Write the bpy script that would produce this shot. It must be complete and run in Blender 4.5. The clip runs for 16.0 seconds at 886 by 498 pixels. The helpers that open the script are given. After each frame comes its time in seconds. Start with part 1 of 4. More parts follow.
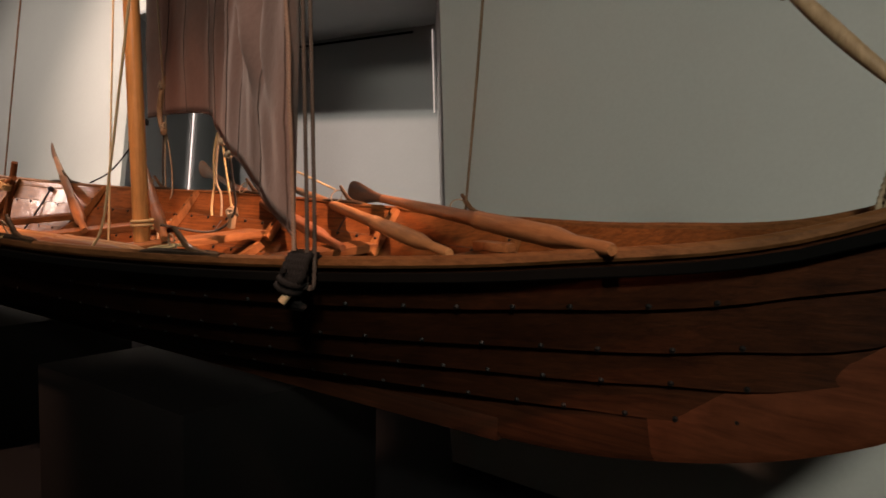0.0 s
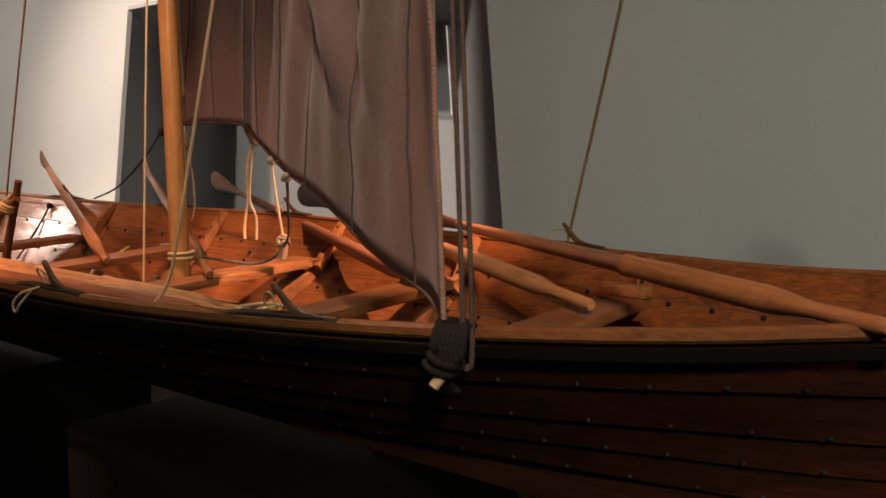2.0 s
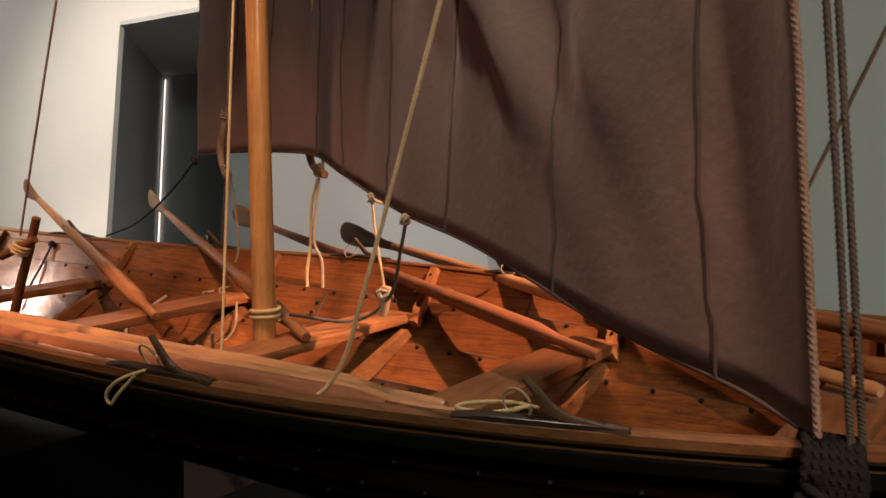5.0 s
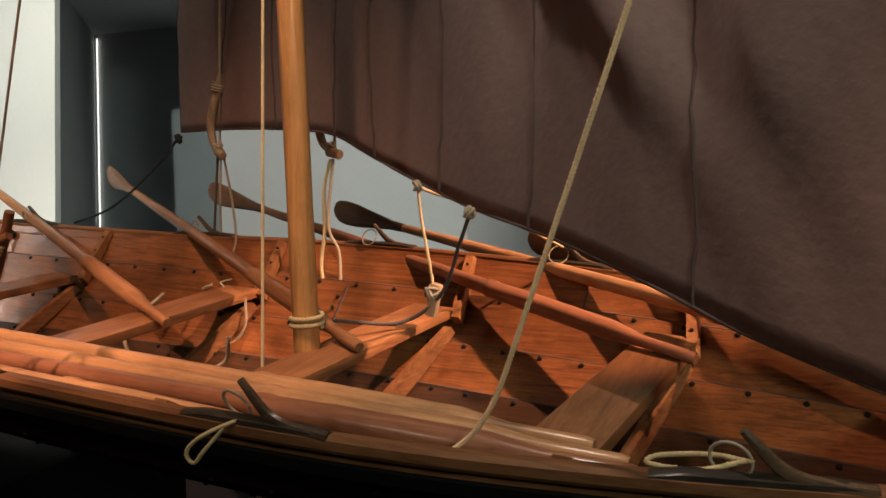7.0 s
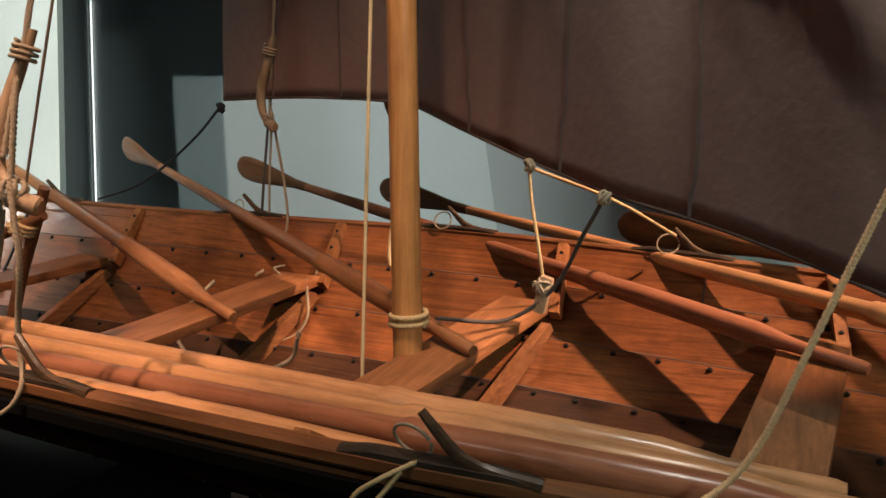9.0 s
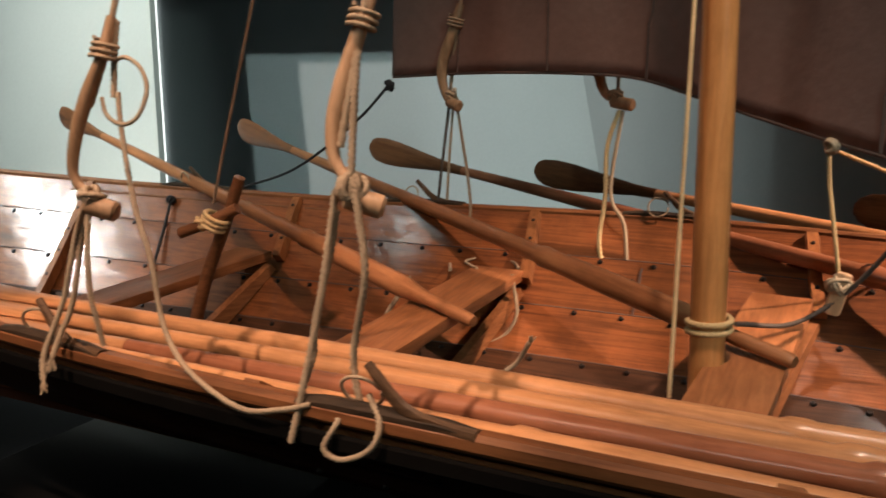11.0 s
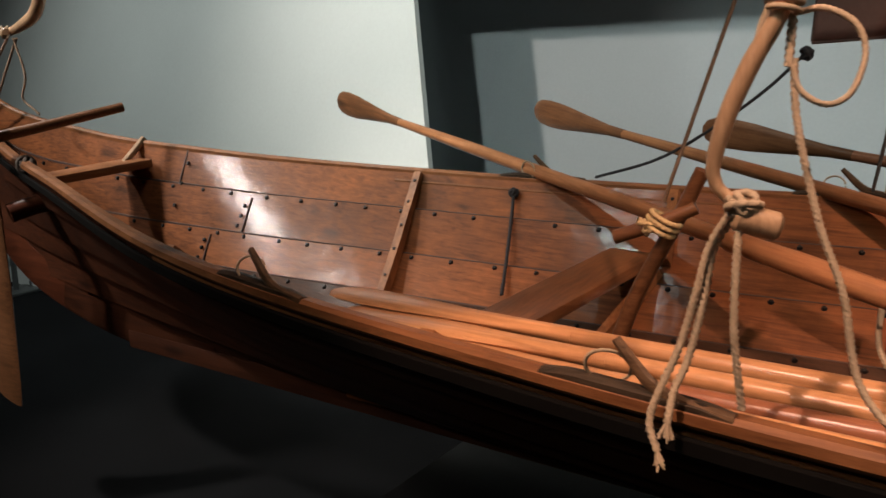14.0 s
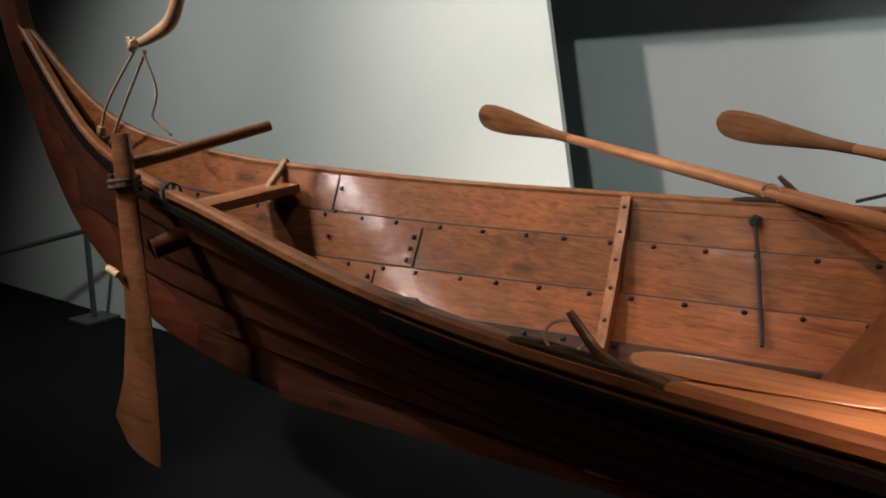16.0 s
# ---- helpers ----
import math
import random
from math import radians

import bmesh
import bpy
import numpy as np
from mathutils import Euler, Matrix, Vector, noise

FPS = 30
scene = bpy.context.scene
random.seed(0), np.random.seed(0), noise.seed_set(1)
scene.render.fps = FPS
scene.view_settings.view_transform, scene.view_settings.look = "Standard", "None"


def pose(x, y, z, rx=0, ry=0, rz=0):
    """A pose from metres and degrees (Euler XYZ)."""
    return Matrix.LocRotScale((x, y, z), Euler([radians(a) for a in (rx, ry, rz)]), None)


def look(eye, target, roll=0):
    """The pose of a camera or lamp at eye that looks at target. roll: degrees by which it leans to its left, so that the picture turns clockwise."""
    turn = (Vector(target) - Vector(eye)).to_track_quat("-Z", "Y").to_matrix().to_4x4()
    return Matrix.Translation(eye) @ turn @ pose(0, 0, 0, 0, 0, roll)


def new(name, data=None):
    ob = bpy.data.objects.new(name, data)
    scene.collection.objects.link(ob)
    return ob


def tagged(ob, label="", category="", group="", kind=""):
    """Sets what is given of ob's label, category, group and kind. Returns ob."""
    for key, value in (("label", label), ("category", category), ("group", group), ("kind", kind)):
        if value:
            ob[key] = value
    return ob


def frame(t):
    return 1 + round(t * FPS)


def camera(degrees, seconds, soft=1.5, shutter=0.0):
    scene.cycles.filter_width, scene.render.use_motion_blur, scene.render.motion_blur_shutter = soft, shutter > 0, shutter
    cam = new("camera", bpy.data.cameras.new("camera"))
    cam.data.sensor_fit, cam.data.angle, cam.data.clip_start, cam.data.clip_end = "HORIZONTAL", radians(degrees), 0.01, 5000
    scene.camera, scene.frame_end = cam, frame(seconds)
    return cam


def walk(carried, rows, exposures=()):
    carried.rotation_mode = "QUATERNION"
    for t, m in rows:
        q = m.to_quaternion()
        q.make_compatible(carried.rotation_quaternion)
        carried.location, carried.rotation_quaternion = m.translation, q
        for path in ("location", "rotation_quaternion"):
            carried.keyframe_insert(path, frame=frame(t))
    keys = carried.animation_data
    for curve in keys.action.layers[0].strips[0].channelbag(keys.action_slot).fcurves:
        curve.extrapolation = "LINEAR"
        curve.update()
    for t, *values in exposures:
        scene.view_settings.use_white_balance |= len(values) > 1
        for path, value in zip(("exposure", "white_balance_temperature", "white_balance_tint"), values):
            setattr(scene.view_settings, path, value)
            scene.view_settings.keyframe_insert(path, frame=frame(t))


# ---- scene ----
cam = camera(58.7, 16.0, soft=1.6, shutter=0.3)
PATH = [
    (0, (3.117, -1.878, 1.389), (1.884, -0.314, 1.2), 1.3),
    (0.5, (2.96, -1.861, 1.377), (1.711, -0.315, 1.152), 2.1),
    (1, (2.817, -1.807, 1.408), (1.579, -0.251, 1.2), 2.2),
    (1.5, (2.686, -1.809, 1.443), (1.495, -0.218, 1.216), 2.7),
    (2, (2.511, -1.826, 1.492), (1.348, -0.212, 1.286), 0.9),
    (2.5, (2.398, -1.84, 1.517), (1.244, -0.221, 1.295), 1.3),
    (3, (2.279, -1.8, 1.523), (1.096, -0.193, 1.396), 0.5),
    (3.5, (2.154, -1.769, 1.525), (1.011, -0.13, 1.424), 1.4),
    (4, (1.982, -1.787, 1.51), (0.947, -0.078, 1.42), 0.2),
    (4.5, (1.85, -1.799, 1.497), (0.834, -0.08, 1.375), 1.6),
    (5, (1.727, -1.777, 1.517), (0.679, -0.078, 1.384), 1.3),
    (7.5, (1.159, -1.721, 1.606), (0.312, 0.07, 1.326), 0.2),
    (8, (1.05, -1.681, 1.603), (0.197, 0.102, 1.296), 0.6),
    (10.5, (0.393, -1.638, 1.593), (-0.36, 0.191, 1.295), 1.7),
    (11, (0.195, -1.674, 1.593), (-0.644, 0.104, 1.23), 0.3),
    (11.5, (0.042, -1.696, 1.567), (-0.856, 0.046, 1.168), 1.4),
    (12, (-0.089, -1.685, 1.586), (-1.072, 0.017, 1.218), 0.9),
    (12.5, (-0.188, -1.678, 1.574), (-1.273, -0.035, 1.223), 0.2),
    (13, (-0.358, -1.738, 1.586), (-1.412, -0.087, 1.178), -1.6),
    (13.5, (-0.506, -1.766, 1.586), (-1.568, -0.125, 1.163), -0.4),
    (14, (-0.654, -1.716, 1.587), (-1.787, -0.119, 1.181), -1.3),
    (14.5, (-0.809, -1.714, 1.587), (-1.91, -0.1, 1.159), -1.2),
    (15, (-1.007, -1.779, 1.599), (-2.122, -0.176, 1.164), -3.6),
    (15.5, (-1.173, -1.769, 1.582), (-2.317, -0.191, 1.133), -1.4),
    (16, (-1.33, -1.713, 1.602), (-2.522, -0.152, 1.227), -2.2),
]
walk(cam, [(t, look(eye, target, roll)) for t, eye, target, roll in PATH], exposures=[(0, 0.0, 8000, 34), (5, 0.0, 7600, 28), (7.5, 0.0, 6600, 12), (11, 0.0, 6150, 6), (13, 0.0, 6250, 10), (16, 0.0, 6600, 18)])

# ---- light: ceiling spots over the boat, with added fills ----
world = bpy.data.worlds.new("gallery")
world.use_nodes = True
world.node_tree.nodes["Background"].inputs[0].default_value = (0.6, 0.75, 0.75, 1)
world.node_tree.nodes["Background"].inputs[1].default_value = 0.05
scene.world = world


def spot(name, eye, target, watts, color, angle, blend=0.4, size=0.04):
    data = bpy.data.lights.new(name, "SPOT")
    data.energy, data.color, data.spot_size, data.spot_blend, data.shadow_soft_size = watts, color, radians(angle), blend, size
    new(name, data).matrix_world = look(eye, target)


WARM, NEUTRAL, COOL = (1.0, 0.61, 0.42), (1.0, 0.91, 0.80), (0.86, 1.0, 0.92)
spot("stern_spot", (-4.85, -2.35, 4.2), (-3.3, 0.1, 1.1), 590, NEUTRAL, 42, 0.8, 0.14)
spot("recess_spot_one", (-3.45, -0.68, 4.2), (-2.7, 3.5, 1.1), 390, NEUTRAL, 80, 1.0)
spot("recess_spot_two", (-2.35, -1.03, 4.2), (-2.7, 3.5, 1.1), 300, COOL, 80, 1.0)
# Wall washer added to even out the west wall's brightness.
spot("west_wall_fill", (-5.7, -1.2, 4.4), (-5.5, 1.9, 1.8), 335, (0.92, 1.0, 0.94), 92, 1.0, 0.3)
spot("mast_spot", (0.30, -1.15, 4.3), (-0.75, -0.30, 1.1), 370, WARM, 46, 0.6, 0.05)
spot("far_spot", (2.7, 0.62, 4.2), (0.32, 0.58, 1.15), 1750, WARM, 25, 0.7, 0.05)
spot("oar_spot", (-1.5, -2.6, 4.3), (-0.85, -0.62, 1.1), 640, WARM, 25, 0.5, 0.04)
spot("bow_spot", (3.2, -2.6, 4.2), (1.72, 0.05, 1.05), 300, WARM, 23, 0.7, 0.06)
spot("quarter_spot", (-5.15, -0.20, 4.2), (-2.85, 0.20, 1.0), 330, NEUTRAL, 25, 0.7, 0.16)
spot("glint_spot", (-6.3, -1.6, 4.2), (-2.75, 0.35, 1.1), 260, NEUTRAL, 17, 0.7, 0.10)
spot("hall_spot", (-5.0, -3.95, 4.2), (-3.1, 0.1, 1.05), 230, NEUTRAL, 30, 0.9, 0.22)
spot("wall_spot", (5.6, -5.0, 4.2), (2.0, 1.6, 2.3), 840, (0.81, 1.0, 0.90), 60, 0.9, 0.35)
spot("sail_spot", (0.55, -0.60, 4.35), (0.95, -0.20, 2.3), 195, NEUTRAL, 50, 0.8, 0.04)
# Fill lamp added to lift the near hull and crooks; no known source.
spot("aisle_fill", (-2.2, -5.6, 4.4), (-0.9, -0.8, 1.2), 150, NEUTRAL, 60, 0.9, 0.25)


# ---- materials ----
def nodes_of(name):
    m = bpy.data.materials.new(name)
    m.use_nodes = True
    t = m.node_tree
    return m, t, t.nodes["Principled BSDF"]


def link(t, a, b):
    t.links.new(a, b)


def add_node(t, kind, **values):
    n = t.nodes.new(kind)
    for key, value in values.items():
        if key in n.inputs:
            n.inputs[key].default_value = value
    return n


def wood(name, dark, light, rough=0.32, coat=0.4, along=(2.2, 26, 26), bump=0.25, grime=0.35, gloss_coat=0.22):
    """Sawn and varnished softwood: long grain, patches of tone, small scratches."""
    m, t, p = nodes_of(name)
    tex = t.nodes.new("ShaderNodeTexCoord")
    info = t.nodes.new("ShaderNodeObjectInfo")
    shift = t.nodes.new("ShaderNodeVectorMath")
    shift.operation = "MULTIPLY_ADD"
    shift.inputs[1].default_value = (1, 1, 1)
    link(t, tex.outputs["Object"], shift.inputs[0])
    off = t.nodes.new("ShaderNodeMath")
    off.operation = "MULTIPLY"
    off.inputs[1].default_value = 37.0
    link(t, info.outputs["Random"], off.inputs[0])
    link(t, off.outputs[0], shift.inputs[2])
    mapping = t.nodes.new("ShaderNodeMapping")
    mapping.inputs["Scale"].default_value = [a * 3.0 for a in along]
    link(t, shift.outputs[0], mapping.inputs["Vector"])
    grain = add_node(t, "ShaderNodeTexNoise", Scale=1.0, Detail=7.0, Roughness=0.62, Distortion=0.6)
    link(t, mapping.outputs[0], grain.inputs["Vector"])
    broad = add_node(t, "ShaderNodeTexNoise", Scale=4.3, Detail=7.0, Roughness=0.68)
    link(t, shift.outputs[0], broad.inputs["Vector"])
    ramp = t.nodes.new("ShaderNodeValToRGB")
    ramp.color_ramp.elements[0].position, ramp.color_ramp.elements[1].position = 0.22, 0.78
    ramp.color_ramp.elements[0].color, ramp.color_ramp.elements[1].color = (*dark, 1), (*light, 1)
    link(t, grain.outputs["Fac"], ramp.inputs[0])
    tone = t.nodes.new("ShaderNodeMapRange")
    tone.inputs["From Min"].default_value, tone.inputs["From Max"].default_value = 0.3, 0.7
    tone.inputs["To Min"].default_value, tone.inputs["To Max"].default_value = 1.0 - grime, 1.12
    link(t, broad.outputs["Fac"], tone.inputs["Value"])
    piece = t.nodes.new("ShaderNodeMapRange")
    piece.inputs["To Min"].default_value, piece.inputs["To Max"].default_value = 0.82, 1.15
    link(t, info.outputs["Random"], piece.inputs["Value"])
    streaks = t.nodes.new("ShaderNodeMapping")
    streaks.inputs["Scale"].default_value = [a * 1.3 for a in along]
    link(t, shift.outputs[0], streaks.inputs["Vector"])
    stain = add_node(t, "ShaderNodeTexNoise", Scale=1.0, Detail=8.0, Roughness=0.7, Distortion=1.2)
    link(t, streaks.outputs[0], stain.inputs["Vector"])
    mark = t.nodes.new("ShaderNodeMapRange")
    mark.inputs["From Min"].default_value, mark.inputs["From Max"].default_value = 0.34, 0.52
    mark.inputs["To Min"].default_value, mark.inputs["To Max"].default_value = 1.0 - grime * 0.9, 1.0
    link(t, stain.outputs["Fac"], mark.inputs["Value"])
    worn = t.nodes.new("ShaderNodeMath")
    worn.operation = "MULTIPLY"
    link(t, tone.outputs[0], worn.inputs[0])
    link(t, mark.outputs[0], worn.inputs[1])
    spread = t.nodes.new("ShaderNodeMapping")
    spread.inputs["Scale"].default_value = [2.0 + 5.0 * min(1.0, a / 20) for a in along]
    link(t, shift.outputs[0], spread.inputs["Vector"])
    cells = add_node(t, "ShaderNodeTexVoronoi", Scale=0.8)
    link(t, spread.outputs[0], cells.inputs["Vector"])
    knots = t.nodes.new("ShaderNodeMapRange")
    knots.inputs["From Min"].default_value, knots.inputs["From Max"].default_value = 0.05, 0.14
    knots.inputs["To Min"].default_value = 0.45
    link(t, cells.outputs["Distance"], knots.inputs["Value"])
    knotted = t.nodes.new("ShaderNodeMath")
    knotted.operation = "MULTIPLY"
    link(t, worn.outputs[0], knotted.inputs[0])
    link(t, knots.outputs[0], knotted.inputs[1])
    both = t.nodes.new("ShaderNodeMath")
    both.operation = "MULTIPLY"
    link(t, knotted.outputs[0], both.inputs[0])
    link(t, piece.outputs[0], both.inputs[1])
    mix = t.nodes.new("ShaderNodeVectorMath")
    mix.operation = "SCALE"
    link(t, ramp.outputs["Color"], mix.inputs[0])
    link(t, both.outputs[0], mix.inputs["Scale"])
    link(t, mix.outputs[0], p.inputs["Base Color"])
    gloss = t.nodes.new("ShaderNodeMapRange")
    gloss.inputs["To Min"].default_value, gloss.inputs["To Max"].default_value = rough - 0.1, rough + 0.18
    link(t, broad.outputs["Fac"], gloss.inputs["Value"])
    link(t, gloss.outputs[0], p.inputs["Roughness"])
    p.inputs["Specular IOR Level"].default_value = 0.16
    p.inputs["Coat Weight"].default_value, p.inputs["Coat Roughness"].default_value = coat, gloss_coat
    b = add_node(t, "ShaderNodeBump", Strength=bump, Distance=0.004)
    link(t, grain.outputs["Fac"], b.inputs["Height"])
    link(t, b.outputs[0], p.inputs["Normal"])
    ripple = add_node(t, "ShaderNodeTexNoise", Scale=17.0, Detail=5.0)
    link(t, shift.outputs[0], ripple.inputs["Vector"])
    varnish = add_node(t, "ShaderNodeBump", Strength=0.28, Distance=0.004)
    link(t, ripple.outputs["Fac"], varnish.inputs["Height"])
    link(t, varnish.outputs[0], p.inputs["Coat Normal"])
    return m


def plain(name, color, rough=0.7, vary=0.2, scale=6.0, fine=120.0, bump=0.15, metal=0.0, depth=0.003, shine=0.5):
    """A surface of one colour with broad stains and fine relief."""
    m, t, p = nodes_of(name)
    tex = t.nodes.new("ShaderNodeTexCoord")
    broad = add_node(t, "ShaderNodeTexNoise", Scale=scale, Detail=5.0, Roughness=0.6)
    small = add_node(t, "ShaderNodeTexNoise", Scale=fine, Detail=3.0)
    link(t, tex.outputs["Object"], broad.inputs["Vector"])
    link(t, tex.outputs["Object"], small.inputs["Vector"])
    tone = t.nodes.new("ShaderNodeMapRange")
    tone.inputs["From Min"].default_value, tone.inputs["From Max"].default_value = 0.3, 0.7
    tone.inputs["To Min"].default_value, tone.inputs["To Max"].default_value = 1 - vary, 1 + vary * 0.6
    link(t, broad.outputs["Fac"], tone.inputs["Value"])
    fleck = t.nodes.new("ShaderNodeMapRange")
    fleck.inputs["To Min"].default_value, fleck.inputs["To Max"].default_value = 1 - vary, 1 + vary
    link(t, small.outputs["Fac"], fleck.inputs["Value"])
    both = t.nodes.new("ShaderNodeMath")
    both.operation = "MULTIPLY"
    link(t, tone.outputs[0], both.inputs[0])
    link(t, fleck.outputs[0], both.inputs[1])
    mix = t.nodes.new("ShaderNodeVectorMath")
    mix.operation = "SCALE"
    mix.inputs[0].default_value = color
    link(t, both.outputs[0], mix.inputs["Scale"])
    link(t, mix.outputs[0], p.inputs["Base Color"])
    p.inputs["Roughness"].default_value, p.inputs["Metallic"].default_value = rough, metal
    p.inputs["Specular IOR Level"].default_value = shine
    b = add_node(t, "ShaderNodeBump", Strength=bump, Distance=depth)
    link(t, small.outputs["Fac"], b.inputs["Height"])
    link(t, b.outputs[0], p.inputs["Normal"])
    return m


def cloth(name, color):
    """Tanned sailcloth: a fine weave, creases and stains; a little light comes through."""
    m = plain(name, color, rough=0.85, vary=0.17, scale=2.5, fine=42.0, bump=0.28, depth=0.006)
    t = m.node_tree
    p = t.nodes["Principled BSDF"]
    p.inputs["Sheen Weight"].default_value, p.inputs["Sheen Roughness"].default_value = 0.22, 0.45
    p.inputs["Sheen Tint"].default_value = (1.0, 0.86, 0.80, 1)
    out = t.nodes["Material Output"]
    thin = t.nodes.new("ShaderNodeBsdfTranslucent")
    thin.inputs["Color"].default_value = (color[0] * 0.9, color[1] * 0.6, color[2] * 0.5, 1)
    mix = add_node(t, "ShaderNodeMixShader", Fac=0.22)
    link(t, p.outputs[0], mix.inputs[1])
    link(t, thin.outputs[0], mix.inputs[2])
    link(t, mix.outputs[0], out.inputs["Surface"])
    return m


HULL = wood("hull_wood", (0.135, 0.044, 0.0125), (0.325, 0.107, 0.031), 0.58, 0.52, (1.2, 34, 34), 0.30, 0.50, 0.15)
# Outer planking: the same wood, coloured near black for the unlit side.
OUTERSHADE = wood("shade_dark_outer_wood", (0.032, 0.0092, 0.0038), (0.088, 0.026, 0.0095), 0.6, 0.10, (1.2, 30, 30), 0.4, 0.45, 0.25)
# Bilge wood: own brown, darkened further to stand for shade low in the hull.
BILGESHADE = wood("bilge_wood_shaded", (0.034, 0.014, 0.006), (0.105, 0.042, 0.017), 0.6, 0.05, (1.2, 32, 32), 0.6, 0.5, 0.18)
RAIL = wood("rail_wood", (0.12, 0.043, 0.015), (0.27, 0.115, 0.045), 0.5, 0.10, (1.6, 30, 30))
RIB = wood("rib_wood", (0.16, 0.058, 0.02), (0.38, 0.16, 0.058), 0.5, 0.12, (12, 12, 3))
BENCH = wood("bench_wood", (0.185, 0.068, 0.026), (0.39, 0.165, 0.066), 0.42, 0.25, (22, 1.8, 22))
OARWOOD = wood("oar_wood", (0.40, 0.185, 0.076), (0.62, 0.315, 0.145), 0.34, 0.35, (2.0, 30, 30), 0.12, 0.3)
# Brown and dark oar woods; on the far oars they stand for dim backlight.
OARMID = wood("oar_wood_brown", (0.24, 0.092, 0.037), (0.43, 0.195, 0.085), 0.36, 0.3, (2.0, 30, 30), 0.12, 0.3)
OARDARK = wood("oar_wood_dark", (0.095, 0.038, 0.016), (0.20, 0.088, 0.038), 0.4, 0.3, (2.0, 30, 30), 0.15, 0.35)
REDOAR = wood("oar_wood_red", (0.22, 0.078, 0.036), (0.38, 0.155, 0.08), 0.36, 0.35, (2.0, 30, 30), 0.12, 0.3)
MASTWOOD = wood("mast_wood", (0.42, 0.18, 0.058), (0.66, 0.33, 0.12), 0.36, 0.35, (26, 26, 1.6), 0.15, 0.25)
GREYWOOD = wood("weathered_wood", (0.014, 0.011, 0.008), (0.066, 0.043, 0.026), 0.6, 0.12, (5, 30, 30), 0.5, 0.4)
CROOK = wood("crook_wood", (0.30, 0.185, 0.105), (0.54, 0.36, 0.215), 0.45, 0.2, (20, 20, 4), 0.3, 0.3)
BLACKPAINT = plain("black_paint", (0.004, 0.0038, 0.0035), 0.9, 0.3, shine=0.04)
REDPAINT = wood("red_wood", (0.075, 0.021, 0.010), (0.17, 0.048, 0.021), 0.45, 0.3, (2, 16, 16))
ROPE = plain("hemp_rope", (0.35, 0.27, 0.18), 0.85, 0.3, 8, 260, 0.6)
PALEROPE = plain("pale_rope", (0.55, 0.40, 0.20), 0.85, 0.25, 8, 260, 0.6)
GREYROPE = plain("dark_rope", (0.07, 0.055, 0.045), 0.9, 0.3, 8, 260, 0.6)
BROWNROPE = plain("brown_rope", (0.23, 0.155, 0.098), 0.85, 0.3, 8, 260, 0.6)
CREAMROPE = plain("cream_rope", (0.84, 0.62, 0.34), 0.85, 0.25, 8, 260, 0.6)
STRAWROPE = plain("straw_rope", (0.88, 0.56, 0.30), 0.85, 0.25, 8, 260, 0.6)
TARROPE = plain("tarred_rope", (0.010, 0.009, 0.0085), 0.9, 0.3, 8, 260, 0.6, shine=0.2)
HORN = wood("horn_wood", (0.042, 0.025, 0.013), (0.17, 0.098, 0.052), 0.55, 0.15, (8, 26, 26), 0.5, 0.4)
BLACKROPE = plain("black_cord", (0.012, 0.012, 0.014), 0.8, 0.3, 8, 260, 0.5)
SAIL = cloth("sailcloth", (0.188, 0.110, 0.090))
LUFF = plain("luff_rope", (0.24, 0.155, 0.115), 0.9, 0.3, 8, 260, 0.6)
SEAM = plain("sail_seam", (0.075, 0.045, 0.036), 0.9, 0.2, 10, 90, 0.4)
IRON = plain("iron", (0.014, 0.012, 0.011), 0.5, 0.4, 30, 200, 0.3, 0.1, shine=0.2)
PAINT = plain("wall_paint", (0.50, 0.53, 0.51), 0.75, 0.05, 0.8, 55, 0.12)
# Recess walls take a darker, bluer grey than the wall.
RECESSGREY = plain("recess_grey", (0.40, 0.43, 0.44), 0.75, 0.05, 0.8, 55, 0.12)
CARPET = plain("dark_carpet", (0.008, 0.0085, 0.0095), 0.95, 0.3, 1.5, 220, 0.6, shine=0.1)
PLINTH = plain("black_plinth", (0.006, 0.006, 0.006), 0.6, 0.2, 3, 90, 0.1, shine=0.2)
STEEL = plain("grey_steel", (0.16, 0.17, 0.17), 0.4, 0.1, 8, 120, 0.1, 0.6)
PEG = plain("pale_peg", (0.62, 0.45, 0.26), 0.6, 0.2, 20, 150, 0.2)


# ---- mesh helpers ----
def part(name, bm, material, parent=None, label="", smooth=True):
    me = bpy.data.meshes.new(name)
    bmesh.ops.recalc_face_normals(bm, faces=bm.faces)
    bm.to_mesh(me)
    bm.free()
    me.materials.append(material)
    if smooth:
        me.shade_smooth()
        me.set_sharp_from_angle(angle=radians(40))
    ob = new(name, me)
    if parent:
        ob.parent = parent
    if label:
        tagged(ob, label)
    return ob


def thing(name, label, category, group="", at=(0, 0, 0)):
    ob = new(name)
    ob.location = at
    ob.empty_display_size = 0.1
    return tagged(ob, label, category, group)


def smooth_line(pts, step=0.01):
    """A Catmull-Rom line through the points, at even steps."""
    pts = [Vector(p) for p in pts]
    if len(pts) == 2:
        n = max(2, int((pts[1] - pts[0]).length / step))
        return [pts[0].lerp(pts[1], i / n) for i in range(n + 1)]
    ext = [pts[0] * 2 - pts[1], *pts, pts[-1] * 2 - pts[-2]]
    out = []
    for a, b, c, d in zip(ext, ext[1:], ext[2:], ext[3:]):
        n = max(2, int((c - b).length / step))
        for i in range(n):
            s = i / n
            out.append(0.5 * (2 * b + (c - a) * s + (2 * a - 5 * b + 4 * c - d) * s * s + (3 * b - a - 3 * c + d) * s**3))
    return [*out, pts[-1]]


